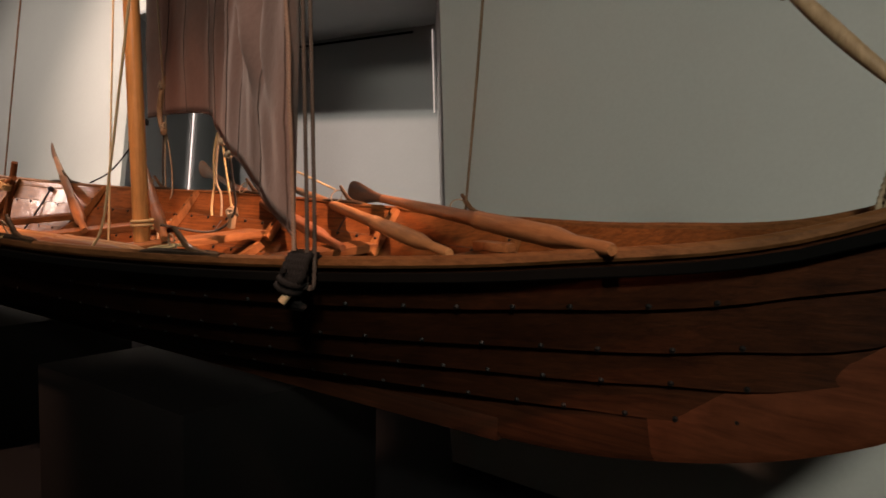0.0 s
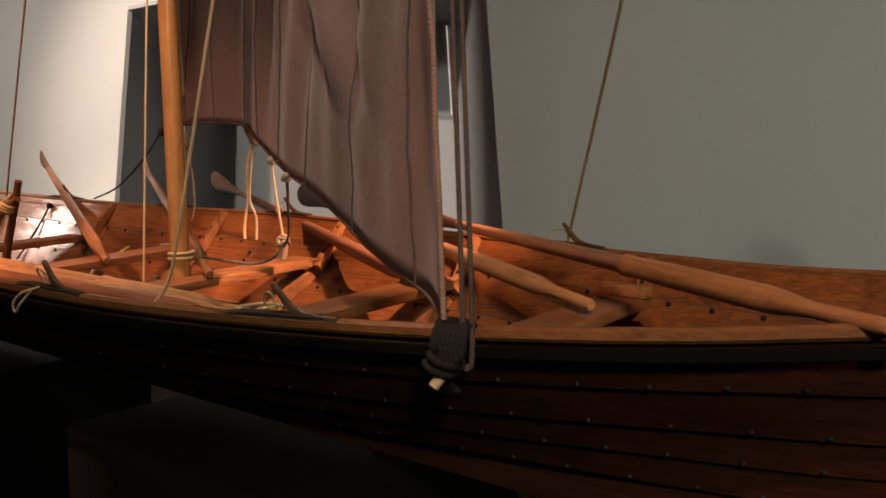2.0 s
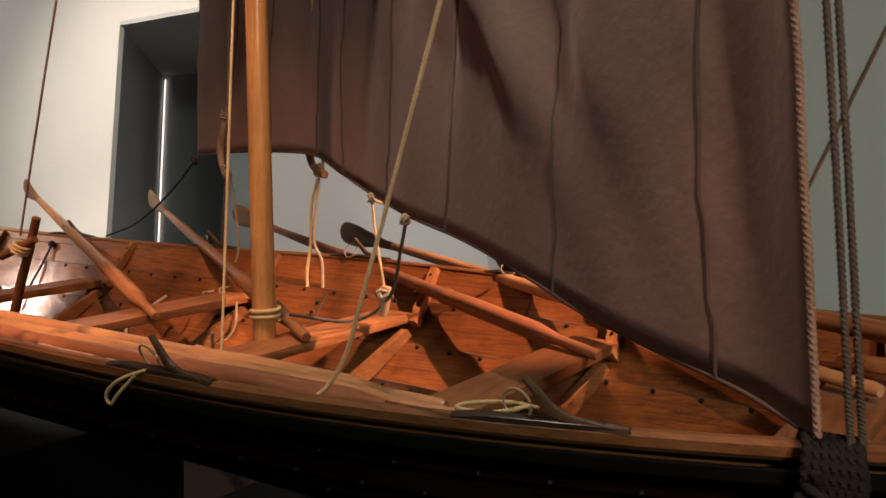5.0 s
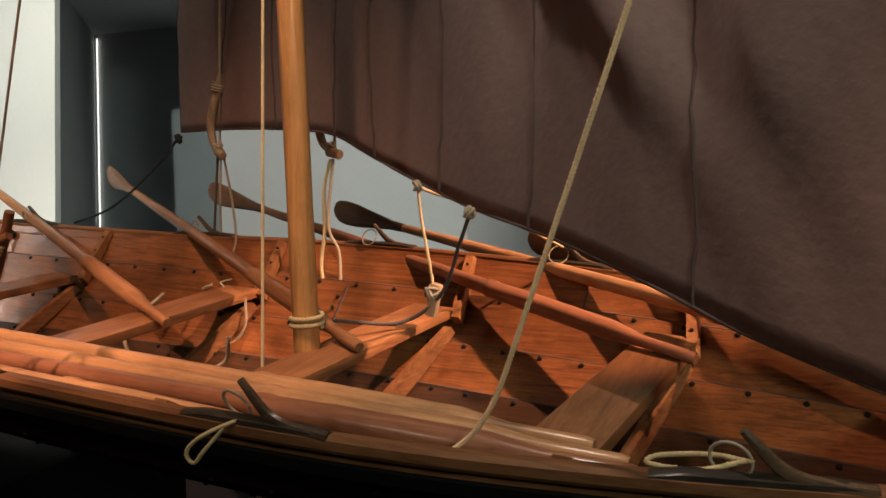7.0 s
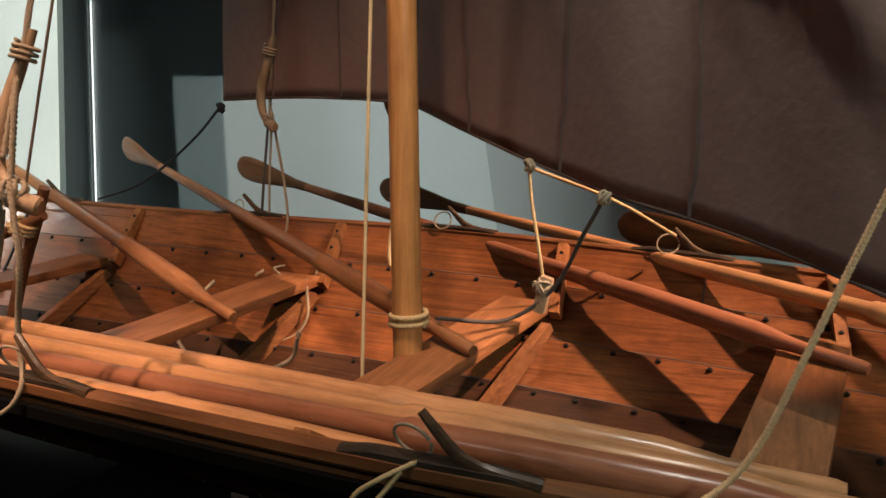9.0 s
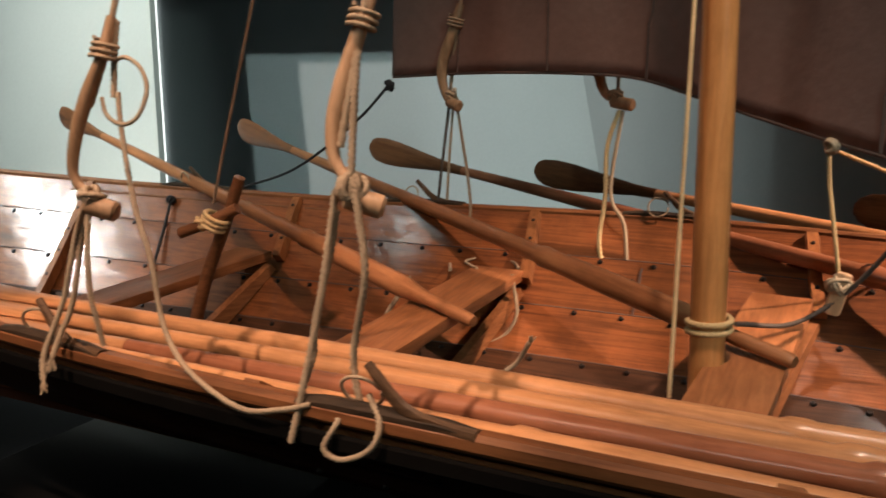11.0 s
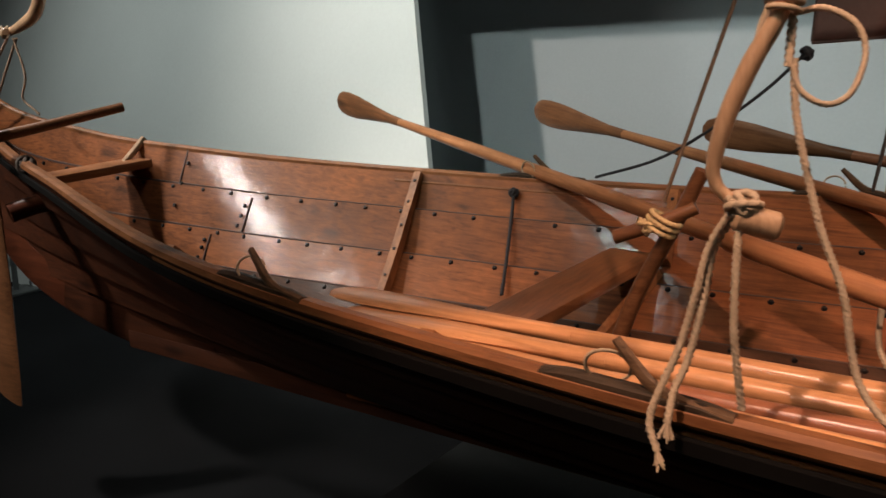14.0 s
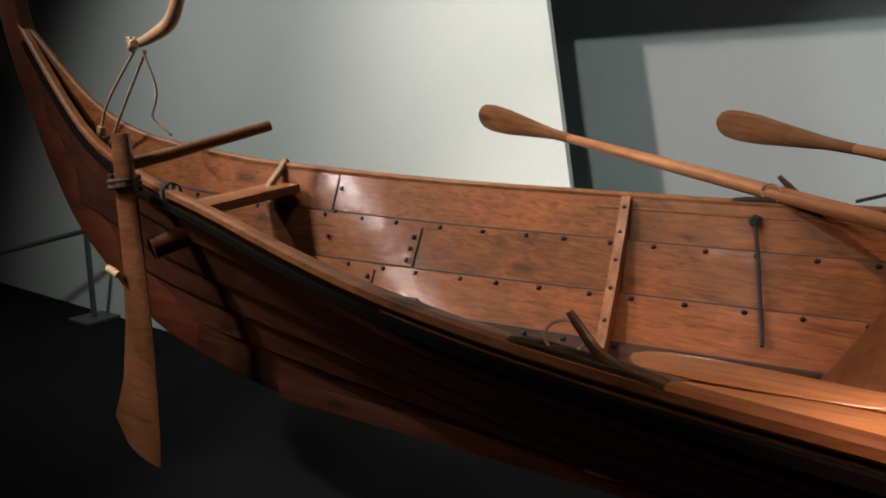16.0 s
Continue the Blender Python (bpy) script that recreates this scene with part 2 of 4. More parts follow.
def sweep(bm, line, section, closed_ends=True):
    """Sweeps section(i, share) -> list of (across, up) along the line."""
    prev, rows = None, []
    n = len(line)
    for i, p in enumerate(line):
        along = (line[min(i + 1, n - 1)] - line[max(i - 1, 0)]).normalized()
        if prev is None:
            side = along.cross(Vector((0, 0, 1)))
            if side.length < 0.05:
                side = along.cross(Vector((0, 1, 0)))
        else:
            side = prev - along * prev.dot(along)
        side.normalize()
        prev = side
        up = side.cross(along)
        rows.append([bm.verts.new(p + side * a + up * b) for a, b in section(i, i / max(n - 1, 1))])
    for r, s in zip(rows, rows[1:]):
        for j in range(len(r)):
            k = (j + 1) % len(r)
            bm.faces.new((r[j], r[k], s[k], s[j]))
    if closed_ends:
        bm.faces.new(rows[0][::-1])
        bm.faces.new(rows[-1])
    return rows


def tube(bm, line, radius, n=10):
    """A round bar; radius is a number or a function of the share of its length."""
    def section(i, share):
        r = radius(share) if callable(radius) else radius
        return [(r * math.cos(math.tau * j / n), r * math.sin(math.tau * j / n)) for j in range(n)]
    sweep(bm, line, section)


def rope_into(bm, pts, r, lay=0.045):
    """A laid rope of three strands through the points."""
    lay = min(lay, r * 4.6)
    step = max(0.003, r * 0.5)
    line = smooth_line(pts, step)

    def section(i, share):
        turn = math.tau * i * step / lay
        out = []
        for j in range(12):
            a = math.tau * j / 12
            rr = r * (0.84 + 0.19 * math.cos(3 * (a - turn)))
            out.append((rr * math.cos(a), rr * math.sin(a)))
        return out
    sweep(bm, line, section)


def fray_into(bm, pts, r):
    """Loose yarns at a rope's end."""
    end, way = Vector(pts[-1]), (Vector(pts[-1]) - Vector(pts[-2])).normalized()
    rnd = random.Random(int(abs(end.x) * 1000))
    for _ in range(16):
        d = (way + Vector((rnd.uniform(-0.45, 0.45), rnd.uniform(-0.45, 0.45), rnd.uniform(-0.4, 0.25)))).normalized()
        tube(bm, [end - way * 0.008, end + d * 0.010, end + d * rnd.uniform(0.015, 0.028)], r * 0.22, 5)


def rope(name, pts, r, material, label, parent=None, category="rope", lay=0.045, group=""):
    bm = bmesh.new()
    r = r * 0.9 if material is ROPE else r
    rope_into(bm, pts, r, lay)
    if "end" in label or "lying loose" in label:
        fray_into(bm, pts, r)
    ob = part(name, bm, material, parent)
    if parent is None:
        tagged(ob, label, category, group)
    return ob


def wrap_into(bm, centre, axis, radius, r, turns, pitch):
    """Turns of rope round something."""
    axis = Vector(axis).normalized()
    side = axis.orthogonal().normalized()
    other = axis.cross(side)
    n = int(turns * 14)
    pts = []
    for i in range(n + 1):
        a = math.tau * i / 14
        pts.append(Vector(centre) + axis * (pitch * (i / 14 - turns / 2)) + (side * math.cos(a) + other * math.sin(a)) * radius)
    rope_into(bm, pts, r, 0.03)


def knot_into(bm, centre, size, r, seed=1):
    """A lump of rope turns."""
    rnd = random.Random(seed)
    for _ in range(3):
        axis = (rnd.uniform(-1, 1), rnd.uniform(-1, 1), rnd.uniform(-1, 1))
        wrap_into(bm, centre, axis, size * rnd.uniform(0.7, 1.0), r, 1.3, r * 1.6)


def box_into(bm, size, m=None, bevel=0.004):
    made = bmesh.ops.create_cube(bm, size=1.0, matrix=(m or Matrix()) @ Matrix.Diagonal((*size, 1)))
    edges = list({e for v in made["verts"] for e in v.link_edges})
    if bevel:
        bmesh.ops.bevel(bm, geom=edges, offset=bevel, segments=2, affect="EDGES", profile=0.6)


# ---- the room: leaning walls, a deep slanted recess, dark floor ----
LEAN = Vector((-0.29, 0.285, 1.0))


def wall_base(x):
    return Vector((x, 1.285 - 0.055 * (x + 2.762), 0.0))


def slab(name, corners, thickness, material, label):
    """A wall piece: the corners in the plane of its face, pushed back by thickness."""
    c = [Vector(v) for v in corners]
    back = (c[1] - c[0]).cross(c[2] - c[0]).normalized() * thickness
    bm = bmesh.new()
    a = [bm.verts.new(v) for v in c]
    b = [bm.verts.new(v + back) for v in c]
    bm.faces.new(a)
    bm.faces.new(b[::-1])
    for i in range(len(c)):
        j = (i + 1) % len(c)
        bm.faces.new((a[i], b[i], b[j], a[j]))
    return tagged(part(name, bm, material, smooth=False), label, "wall", kind="structure")


TOP, HIGH = 2.75, 5.0
NL, NR, BL, BR = wall_base(-2.762), wall_base(0.87), Vector((-4.62, 3.175, 0)), Vector((-0.735, 3.045, 0))
FARL, FARR = wall_base(-14.0), wall_base(9.0)
slab("wall_north_west", (NL, NL + LEAN * HIGH, FARL + LEAN * HIGH, FARL), -0.04, PAINT, "pale grey-green painted leaning wall, evenly lit")
slab("wall_north_east", (FARR, FARR + LEAN * HIGH, NR + LEAN * HIGH, NR), -0.04, PAINT, "grey-green painted leaning wall in dimmer light")
slab("wall_north_lintel", (NR + LEAN * TOP, NR + LEAN * HIGH, NL + LEAN * HIGH, NL + LEAN * TOP), -0.04, PAINT, "grey painted wall above the recess")
INNER = NL.lerp(BL, 0.02)
slab("recess_wall_left", (BL, BL + LEAN * TOP, INNER + LEAN * TOP, INNER), -0.03, RECESSGREY, "darker grey slanting side of the recess")
slab("recess_wall_right", (NR, NR + LEAN * TOP, BR + LEAN * TOP, BR), -0.03, RECESSGREY, "darker grey slanting side of the recess")
slab("recess_wall_back", (BR, BR + LEAN * TOP, BL + LEAN * TOP, BL), -0.03, RECESSGREY, "darker grey back of the recess, half in shadow")
slab("recess_ceiling", (BL + LEAN * TOP, BR + LEAN * TOP, NR + LEAN * TOP, NL + LEAN * TOP), -0.03, RECESSGREY, "darker grey top of the recess")


def gap_light(name, base, low, high, strength, label):
    """A bright slit where two recess walls meet."""
    m, t, p = nodes_of(name)
    p.inputs["Base Color"].default_value = (0.8, 0.8, 0.76, 1)
    p.inputs["Emission Color"].default_value = (1.0, 1.0, 0.93, 1)
    p.inputs["Emission Strength"].default_value = strength
    bm = bmesh.new()
    a, b = base + LEAN * low, base + LEAN * high
    tube(bm, [a, b], 0.006, 6)
    return tagged(part(name, bm, m), label, "light gap", kind="structure")


gap_light("trim_left_gap", BL + Vector((0.062, -0.022, 0)), 0.0, 2.70, 1.6, "bright vertical light gap in the recess corner")
# The right edge's pale shine is put in as weak emission.
gap_light("trim_right_gap", BR + Vector((-0.02, -0.02, 0)), 1.93, 2.70, 0.4, "thin pale vertical edge in the recess corner, given a weak glow")

bm = bmesh.new()
slot = [BL.lerp(BR, k) + LEAN * (TOP - 0.045) + Vector((0.0, -0.006, 0)) for k in (0.50, 0.70, 0.93)]
tube(bm, slot, 0.012, 6)
tagged(part("trim_slot", bm, BLACKPAINT), "thin dark slot along the top of the recess", "trim", kind="structure")

bm = bmesh.new()
box_into(bm, (26, 14, 0.1), pose(-2, 0.5, -0.05), 0)
tagged(part("floor", bm, CARPET, smooth=False), "dark grey carpeted gallery floor", "floor", kind="structure")
# Ceiling and outer walls are out of view, mid grey to bounce fill.
bm = bmesh.new()
box_into(bm, (26, 14, 0.1), pose(-2, 0.5, 5.05), 0)
tagged(part("ceiling", bm, plain("ceiling_bounce_grey", (0.25, 0.25, 0.24), 0.9), smooth=False), "unseen grey gallery ceiling that bounces light", "ceiling", kind="structure")
BOUNCEWALL = plain("bounce_wall", (0.30, 0.31, 0.30), 0.8, 0.1, 1.0, 60, 0.1)
for nm, size, where in (("wall_south", (26, 0.1, 5), (-2, -6.5, 2.5)), ("wall_west", (0.1, 14, 5), (-13.5, 0.5, 2.5)), ("wall_east", (0.1, 14, 5), (8.5, 0.5, 2.5))):
    bm = bmesh.new()
    box_into(bm, size, pose(*where), 0)
    tagged(part(nm, bm, BOUNCEWALL, smooth=False), "unseen grey gallery wall that bounces light", "wall", kind="structure")


# ---- the boat's form ----
MID, HALF = -0.70, 4.08
HEEL = 0.075
RIM_X = (-4.78, -4.3, -3.75, -3.2, -2.3, -1.2, -0.2, 0.8, 1.65, 2.2, 2.8, 3.2, 3.38)
SHEER_Z = (1.98, 1.572, 1.405, 1.329, 1.245, 1.204, 1.200, 1.182, 1.193, 1.224, 1.318, 1.52, 1.78)
BEAM_Y = (0.012, 0.070, 0.190, 0.315, 0.545, 0.680, 0.728, 0.662, 0.478, 0.302, 0.115, 0.03, 0.012)
END_U = (0, 0.22, 0.42, 0.6, 0.8, 1.0)
END_S = (2.95, 3.30, 3.54, 3.74, 3.9, 4.08)
END_Z = (0.0, 0.117, 0.25, 0.417, 0.667, 1.0)
AXIS = -0.04


def spline(x, xs, ys):
    """Smooth interpolation of a short table."""
    i = min(max(np.searchsorted(xs, x) - 1, 0), len(xs) - 2)
    d = np.gradient(ys, xs)
    h = xs[i + 1] - xs[i]
    s = min(max((x - xs[i]) / h, 0), 1)
    return float((2 * s**3 - 3 * s * s + 1) * ys[i] + (s**3 - 2 * s * s + s) * h * d[i] + (3 * s * s - 2 * s**3) * ys[i + 1] + (s**3 - s * s) * h * d[i + 1])


def hull(u, v, side):
    """A point of the planking: u from keel to rim, v from stern (-1) to bow (1), side -1 towards the aisle."""
    a = min(abs(v), 1.0)
    full = 1 - a * a
    cy, cz = 0.5 + 0.10 * full, 0.5 - 0.10 * full
    ys, zs = 2 * u * (1 - u) * cy + u * u, 2 * u * (1 - u) * cz + u * u
    w = a**6
    zs = zs * (1 - w) + spline(u, END_U, END_Z) * w
    keel = 0.66 + 0.05 * a**4
    along = MID + max(-1.0, min(1.0, v)) * HALF
    rim = spline(along, RIM_X, SHEER_Z)
    y = side * spline(along, RIM_X, BEAM_Y) * ys
    return Vector((MID + v * spline(u, END_U, END_S), AXIS + y, keel + (rim - keel) * zs + HEEL * y))


def at_x(u, x, side):
    return hull(u, max(-1, min(1, (x - MID) / spline(u, END_U, END_S))), side)


def outward(u, v, side):
    e = 0.01
    a = hull(min(u + e, 1), v, side) - hull(max(u - e, 0), v, side)
    b = hull(u, min(v + e, 1), side) - hull(u, max(v - e, -1), side)
    n = a.cross(b).normalized()
    return n if n.y * side > 0 or abs(n.y) < 1e-4 else -n


def outward_x(u, x, side):
    return outward(u, max(-1, min(1, (x - MID) / spline(u, END_U, END_S))), side)


def inside_y(x, z, side):
    """How far the planking stands from the axis at a height."""
    lo, hi = 0.0, 1.0
    for _ in range(30):
        u = (lo + hi) / 2
        if at_x(u, x, side).z < z:
            lo = u
        else:
            hi = u
    return abs(at_x(lo, x, side).y - AXIS)


boat = thing("wooden_boat", "varnished clinker-built wooden rowing and sailing boat on black plinths", "boat", at=(0, 0, 0))
LAPS = (0.0, 0.22, 0.42, 0.60, 0.80, 1.0)
THICK = 0.018


def strake(k, side):
    u0, u1 = LAPS[k], min(LAPS[k + 1] + (0.025 if k < 4 else 0), 1.0)
    nv, nu = 90, 4
    bm = bmesh.new()
    outer, inner = [], []
    for i in range(nv + 1):
        v = -1 + 2 * i / nv
        v = math.copysign(abs(v) ** 0.85, v)
        ro, ri = [], []
        for j in range(nu + 1):
            s = j / nu
            u = u0 + (u1 - u0) * s
            p, n = hull(u, v, side), outward(u, v, side)
            off = THICK * (1 - s) * (1 if k else 0)
            ro.append(bm.verts.new(p + n * off))
            ri.append(bm.verts.new(p + n * (off - THICK)))
        outer.append(ro)
        inner.append(ri)
    shell = {v for row in outer for v in row}
    for i in range(nv):
        for j in range(nu):
            bm.faces.new((outer[i][j], outer[i + 1][j], outer[i + 1][j + 1], outer[i][j + 1]))
            bm.faces.new((inner[i][j], inner[i][j + 1], inner[i + 1][j + 1], inner[i + 1][j]))
        for j in (0, nu):
            bm.faces.new((outer[i][j], inner[i][j], inner[i + 1][j], outer[i + 1][j]))
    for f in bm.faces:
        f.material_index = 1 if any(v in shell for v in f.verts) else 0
    plank = part("strake", bm, HULL if k > 1 else BILGESHADE, boat)
    plank.data.materials.append(OUTERSHADE)
    if k:
        line = [hull(u0 + 0.034, -0.97 + 1.94 * i / 90, side) - outward(u0 + 0.034, -0.97 + 1.94 * i / 90, side) * (THICK * 0.22) for i in range(91)]
        bm = bmesh.new()
        sweep(bm, line, lambda i, s: [(-0.0035, -0.0035), (0.0035, -0.0035), (0.0035, 0.0035), (-0.0035, 0.0035)])
        part("lap_line", bm, SEAM, plank, "dark line along the plank lap")


for side in (1, -1):
    for k in range(5):
        strake(k, side)


def rim_line(x0, x1, side, inset=0.0, drop=0.0, n=80):
    out = []
    for i in range(n + 1):
        x = x0 + (x1 - x0) * i / n
        p, q = at_x(1.0, x, side), outward_x(1.0, x, side)
        flat = Vector((q.x, q.y, 0)).normalized()
        out.append(p - flat * inset - Vector((0, 0, drop)))
    return out


def bar_along(name, line, width, height, material, label="", sub=boat):
    """A rail with rounded corners; width across, height up."""
    w, h, c = width / 2, height / 2, min(width, height) * 0.25
    ring = [(-w, -h + c), (-w + c, -h), (w - c, -h), (w, -h + c), (w, h - c), (w - c, h), (-w + c, h), (-w, h - c)]
    bm = bmesh.new()
    sweep(bm, line, lambda i, s: ring)
    return part(name, bm, material, sub, label)


for side in (1, -1):
    wide = 0.036 if side < 0 else 0.028
    bar_along("gunwale", rim_line(-4.765, 3.36, side, 0.006, -0.004, 110), wide, 0.030, RAIL, "worn reddish gunwale rail")
    bar_along("rubbing_strip", rim_line(-4.72, 3.3, side, -0.012, 0.033), 0.012, 0.025, BLACKPAINT, "black painted strip below the gunwale")
    bar_along("inwale", rim_line(-2.4, 2.0, side, 0.03, 0.036), 0.018, 0.03, RAIL)

# keel and the two stems
bm = bmesh.new()
box_into(bm, (5.2, 0.056, 0.07), pose(MID, AXIS, 0.672), 0.006)
part("keel", bm, OUTERSHADE, boat, "brown keel plank, coloured dark for shade")
bm = bmesh.new()
box_into(bm, (2.9, 0.15, 0.03), pose(MID, AXIS, 0.715), 0.006)
part("bottom_board", bm, HULL, boat)
for way, nm in ((-1, "stern_post"), (1, "bow_stem")):
    low = [(2.1, 0.684), (2.4, 0.684), (2.68, 0.70), (2.98, 0.75), (3.30, 0.84), (3.57, 1.01), (3.80, 1.21)] if way < 0 else [(2.1, 0.684), (2.5, 0.688), (2.8, 0.70), (3.0, 0.725), (3.22, 0.775), (3.42, 0.845), (3.62, 0.96), (3.82, 1.19)]
    pts = [*low, (4.0, 1.55), (4.15, 1.9), (4.24, 2.35), (4.26, 2.6)]
    line = smooth_line([(MID + way * s, AXIS, z - 0.02 * way * max(0, s - 3)) for s, z in pts], 0.05)
    cut = next(i for i, p in enumerate(line) if abs(p.x - MID) > 3.0)
    for name, piece, material, label in (("forefoot", line[: cut + 1], OUTERSHADE, "brown foot of the stem, coloured dark for shade"), (nm, line[cut:], REDPAINT, "curved red-brown stem timber")):
        bm = bmesh.new()
        sweep(bm, piece, lambda i, s: [(-0.012, -0.045), (0.012, -0.045), (0.026, -0.02), (0.026, 0.13), (-0.026, 0.13), (-0.026, -0.02)])
        part(name, bm, material, boat, label)


# frames and benches
def frame_rib(x, u0, u1, side, wide=0.045, deep=0.04, material=RIB, slant=0.0):
    bm = bmesh.new()
    rows = []
    n = 18
    for i in range(n + 1):
        u = u0 + (u1 - u0) * i / n
        xx = x + slant * (u1 - u)
        p, q = at_x(u, xx, side), outward_x(u, xx, side)
        d = deep * (1 - 0.5 * (i / n) ** 3)
        ax = Vector((wide / 2, 0, 0))
        base = p - q * THICK
        rows.append([bm.verts.new(c) for c in (base - ax, base + ax, base + ax * 0.8 - q * d, base - ax * 0.8 - q * d)])
    for r, s in zip(rows, rows[1:]):
        for j in range(4):
            bm.faces.new((r[j], r[(j + 1) % 4], s[(j + 1) % 4], s[j]))
    bm.faces.new(rows[0][::-1])
    bm.faces.new(rows[-1])
    part("rib", bm, material, boat)


BENCH_Z = 1.06
for x in (-2.31, -1.44, -0.585, 0.20, 0.935, 1.665):
    for side in (1, -1):
        low = 0.40 if x < -2 else 0.70
        foot = 0.06 if x < 1 else 0.34
        frame_rib(x, low, 0.985, side, 0.036, 0.036, RIB, 0.12)
        if x > -2:
            frame_rib(x + 0.02, foot, 0.66, side, 0.034, 0.062, BENCH, -0.26)
    if -2 < x < 1:
        frame_floor = bmesh.new()
        box_into(frame_floor, (0.05, inside_y(x - 0.07, 0.79, 1) * 1.45, 0.045), pose(x - 0.07, AXIS, 0.83), 0.006)
        part("floor_timber", frame_floor, RIB, boat)


def bench(x, width, z=BENCH_Z, cleat=False, skew=-5.0):
    half = inside_y(x, z, 1) - 0.012
    bm = bmesh.new()
    box_into(bm, (width, half * 2, 0.032), pose(x, AXIS, z, 4, 0, skew), 0.005)
    ob = part("thwart", bm, BENCH, boat, "plain wooden thwart board")
    if cleat:
        bm = bmesh.new()
        box_into(bm, (width + 0.02, 0.045, 0.03), pose(x - math.tan(radians(skew)) * (half - 0.05), AXIS + half - 0.05, z + 0.031 + HEEL * (half - 0.05), 4, 0, skew), 0.006)
        part("cleat", bm, BENCH, ob)
    return ob


bench(-1.535, 0.15)
bench(-0.668, 0.16, skew=-3.5)
bench(0.098, 0.15)
bench(0.862, 0.15)
bench(1.60, 0.135, 1.10, True, -6.5)
stern_seat = bench(-3.455, 0.15, 1.30, skew=0)
bm = bmesh.new()
tube(bm, [Vector((-3.475, 0.10, 1.315)), Vector((-3.48, 0.155, 1.36)), Vector((-3.487, 0.208, 1.405))], 0.014, 8)
part("bracket", bm, CROOK, stern_seat, "pale worn bracket")
bm = bmesh.new()
tube(bm, [Vector((-2.348, 0.16, 0.87)), Vector((-2.325, 0.32, 1.03))], 0.018, 8)
part("stretcher", bm, RIB, boat, "short dark foot brace")


# horns and blocks that the oars work against
def oarlock(x, side, tilt=0.0):
    line = rim_line(x - 0.14, x + 0.15, side, 0.004, -0.024, 14)
    bm = bmesh.new()

    def section(i, s):
        f = min(1.0, 4.5 * min(s, 1 - s) + 0.25)
        w, h = 0.014, 0.010 * f - 0.006
        return [(-w, -0.016), (w, -0.016), (w, h - 0.006), (w - 0.008, h), (-w + 0.008, h), (-w, h - 0.006)]
    sweep(bm, line, section)
    block = part("oarlock_block", bm, GREYWOOD, boat, "grey weathered oarlock block on the gunwale")
    base = at_x(1.0, x, side) + Vector((0, 0, 0.024))
    tangent = (at_x(1.0, x + 0.1, side) - at_x(1.0, x - 0.1, side)).normalized()
    pts = [base + tangent * a + Vector((0, -side * (0.012 * b * 10) * tilt, b)) for a, b in ((0.15, -0.012), (0.10, -0.008), (0.06, 0.0), (0.030, 0.015), (0.006, 0.038), (-0.020, 0.064))]
    bm = bmesh.new()
    sweep(bm, smooth_line(pts, 0.012), lambda i, s: [((0.010 - 0.003 * s) * math.cos(math.tau * j / 8), (0.0125 - 0.006 * s * s) * math.sin(math.tau * j / 8)) for j in range(8)])
    part("horn", bm, HORN, block, "pointed crook horn")
    c = base + tangent * -0.035 + Vector((0, -side * 0.012, 0.018))
    loop = [c + tangent * (0.030 * math.cos(a)) + Vector((0, side * 0.016 * math.sin(a + x), 0.026 * math.sin(a))) for a in np.linspace(0.3, math.tau + 0.1, 14)]
    bm = bmesh.new()
    rope_into(bm, loop, 0.0030)
    part("grommet", bm, ROPE, block, "loop of thin rope")


for x in (-1.88, -0.98, -0.18, 0.54, 1.33):
    oarlock(x, 1, 0.5)
for x in (-1.88, -1.045, -0.33, 0.42, 1.20):
    oarlock(x, -1, 0.5)


# ---- oars ----
def oar(hand, tip, label, group, material=OARWOOD, blade_material=None, flat=False):
    hand, tip = Vector(hand), Vector(tip)
    length = (tip - hand).length
    along = (tip - hand).normalized()
    side = Vector((0, 0, 1)).cross(along).normalized()
    if flat:
        side = along.cross(side).normalized()
    up = along.cross(side)
    ob = thing("oar", label, "oar", group)
    ob.matrix_world = Matrix.Translation(hand) @ Matrix((along, side, up)).transposed().to_4x4()
    n = 12
    stations = ((0.0, 0.013), (0.015, 0.0165), (0.16, 0.0165), (0.26, 0.029), (0.55, 0.030), (0.70, 0.027), (0.715, 0.0295), (0.74, 0.0295), (0.755, 0.024), (length - 1.2, 0.022), (length - 0.62, 0.017))
    bm = bmesh.new()
    xs = [s for s, _ in stations]
    line = [Vector((s, 0, 0)) for s in xs]
    sweep(bm, line, lambda i, s: [(stations[i][1] * math.cos(math.tau * j / n), stations[i][1] * math.sin(math.tau * j / n)) for j in range(n)])
    part("shaft", bm, material, ob)
    bm = bmesh.new()
    rows = ((0, 0.018, 0.018), (0.10, 0.021, 0.016), (0.25, 0.036, 0.013), (0.40, 0.052, 0.011), (0.50, 0.056, 0.009), (0.57, 0.050, 0.008), (0.605, 0.036, 0.007), (0.62, 0.016, 0.005))
    bl = [Vector((length - 0.63 + s, 0, 0)) for s, *_ in rows]
    sweep(bm, bl, lambda i, s: [(rows[i][2] * math.cos(math.tau * j / n), rows[i][1] * math.sin(math.tau * j / n)) for j in range(n)])
    part("blade", bm, blade_material or material, ob)
    return ob


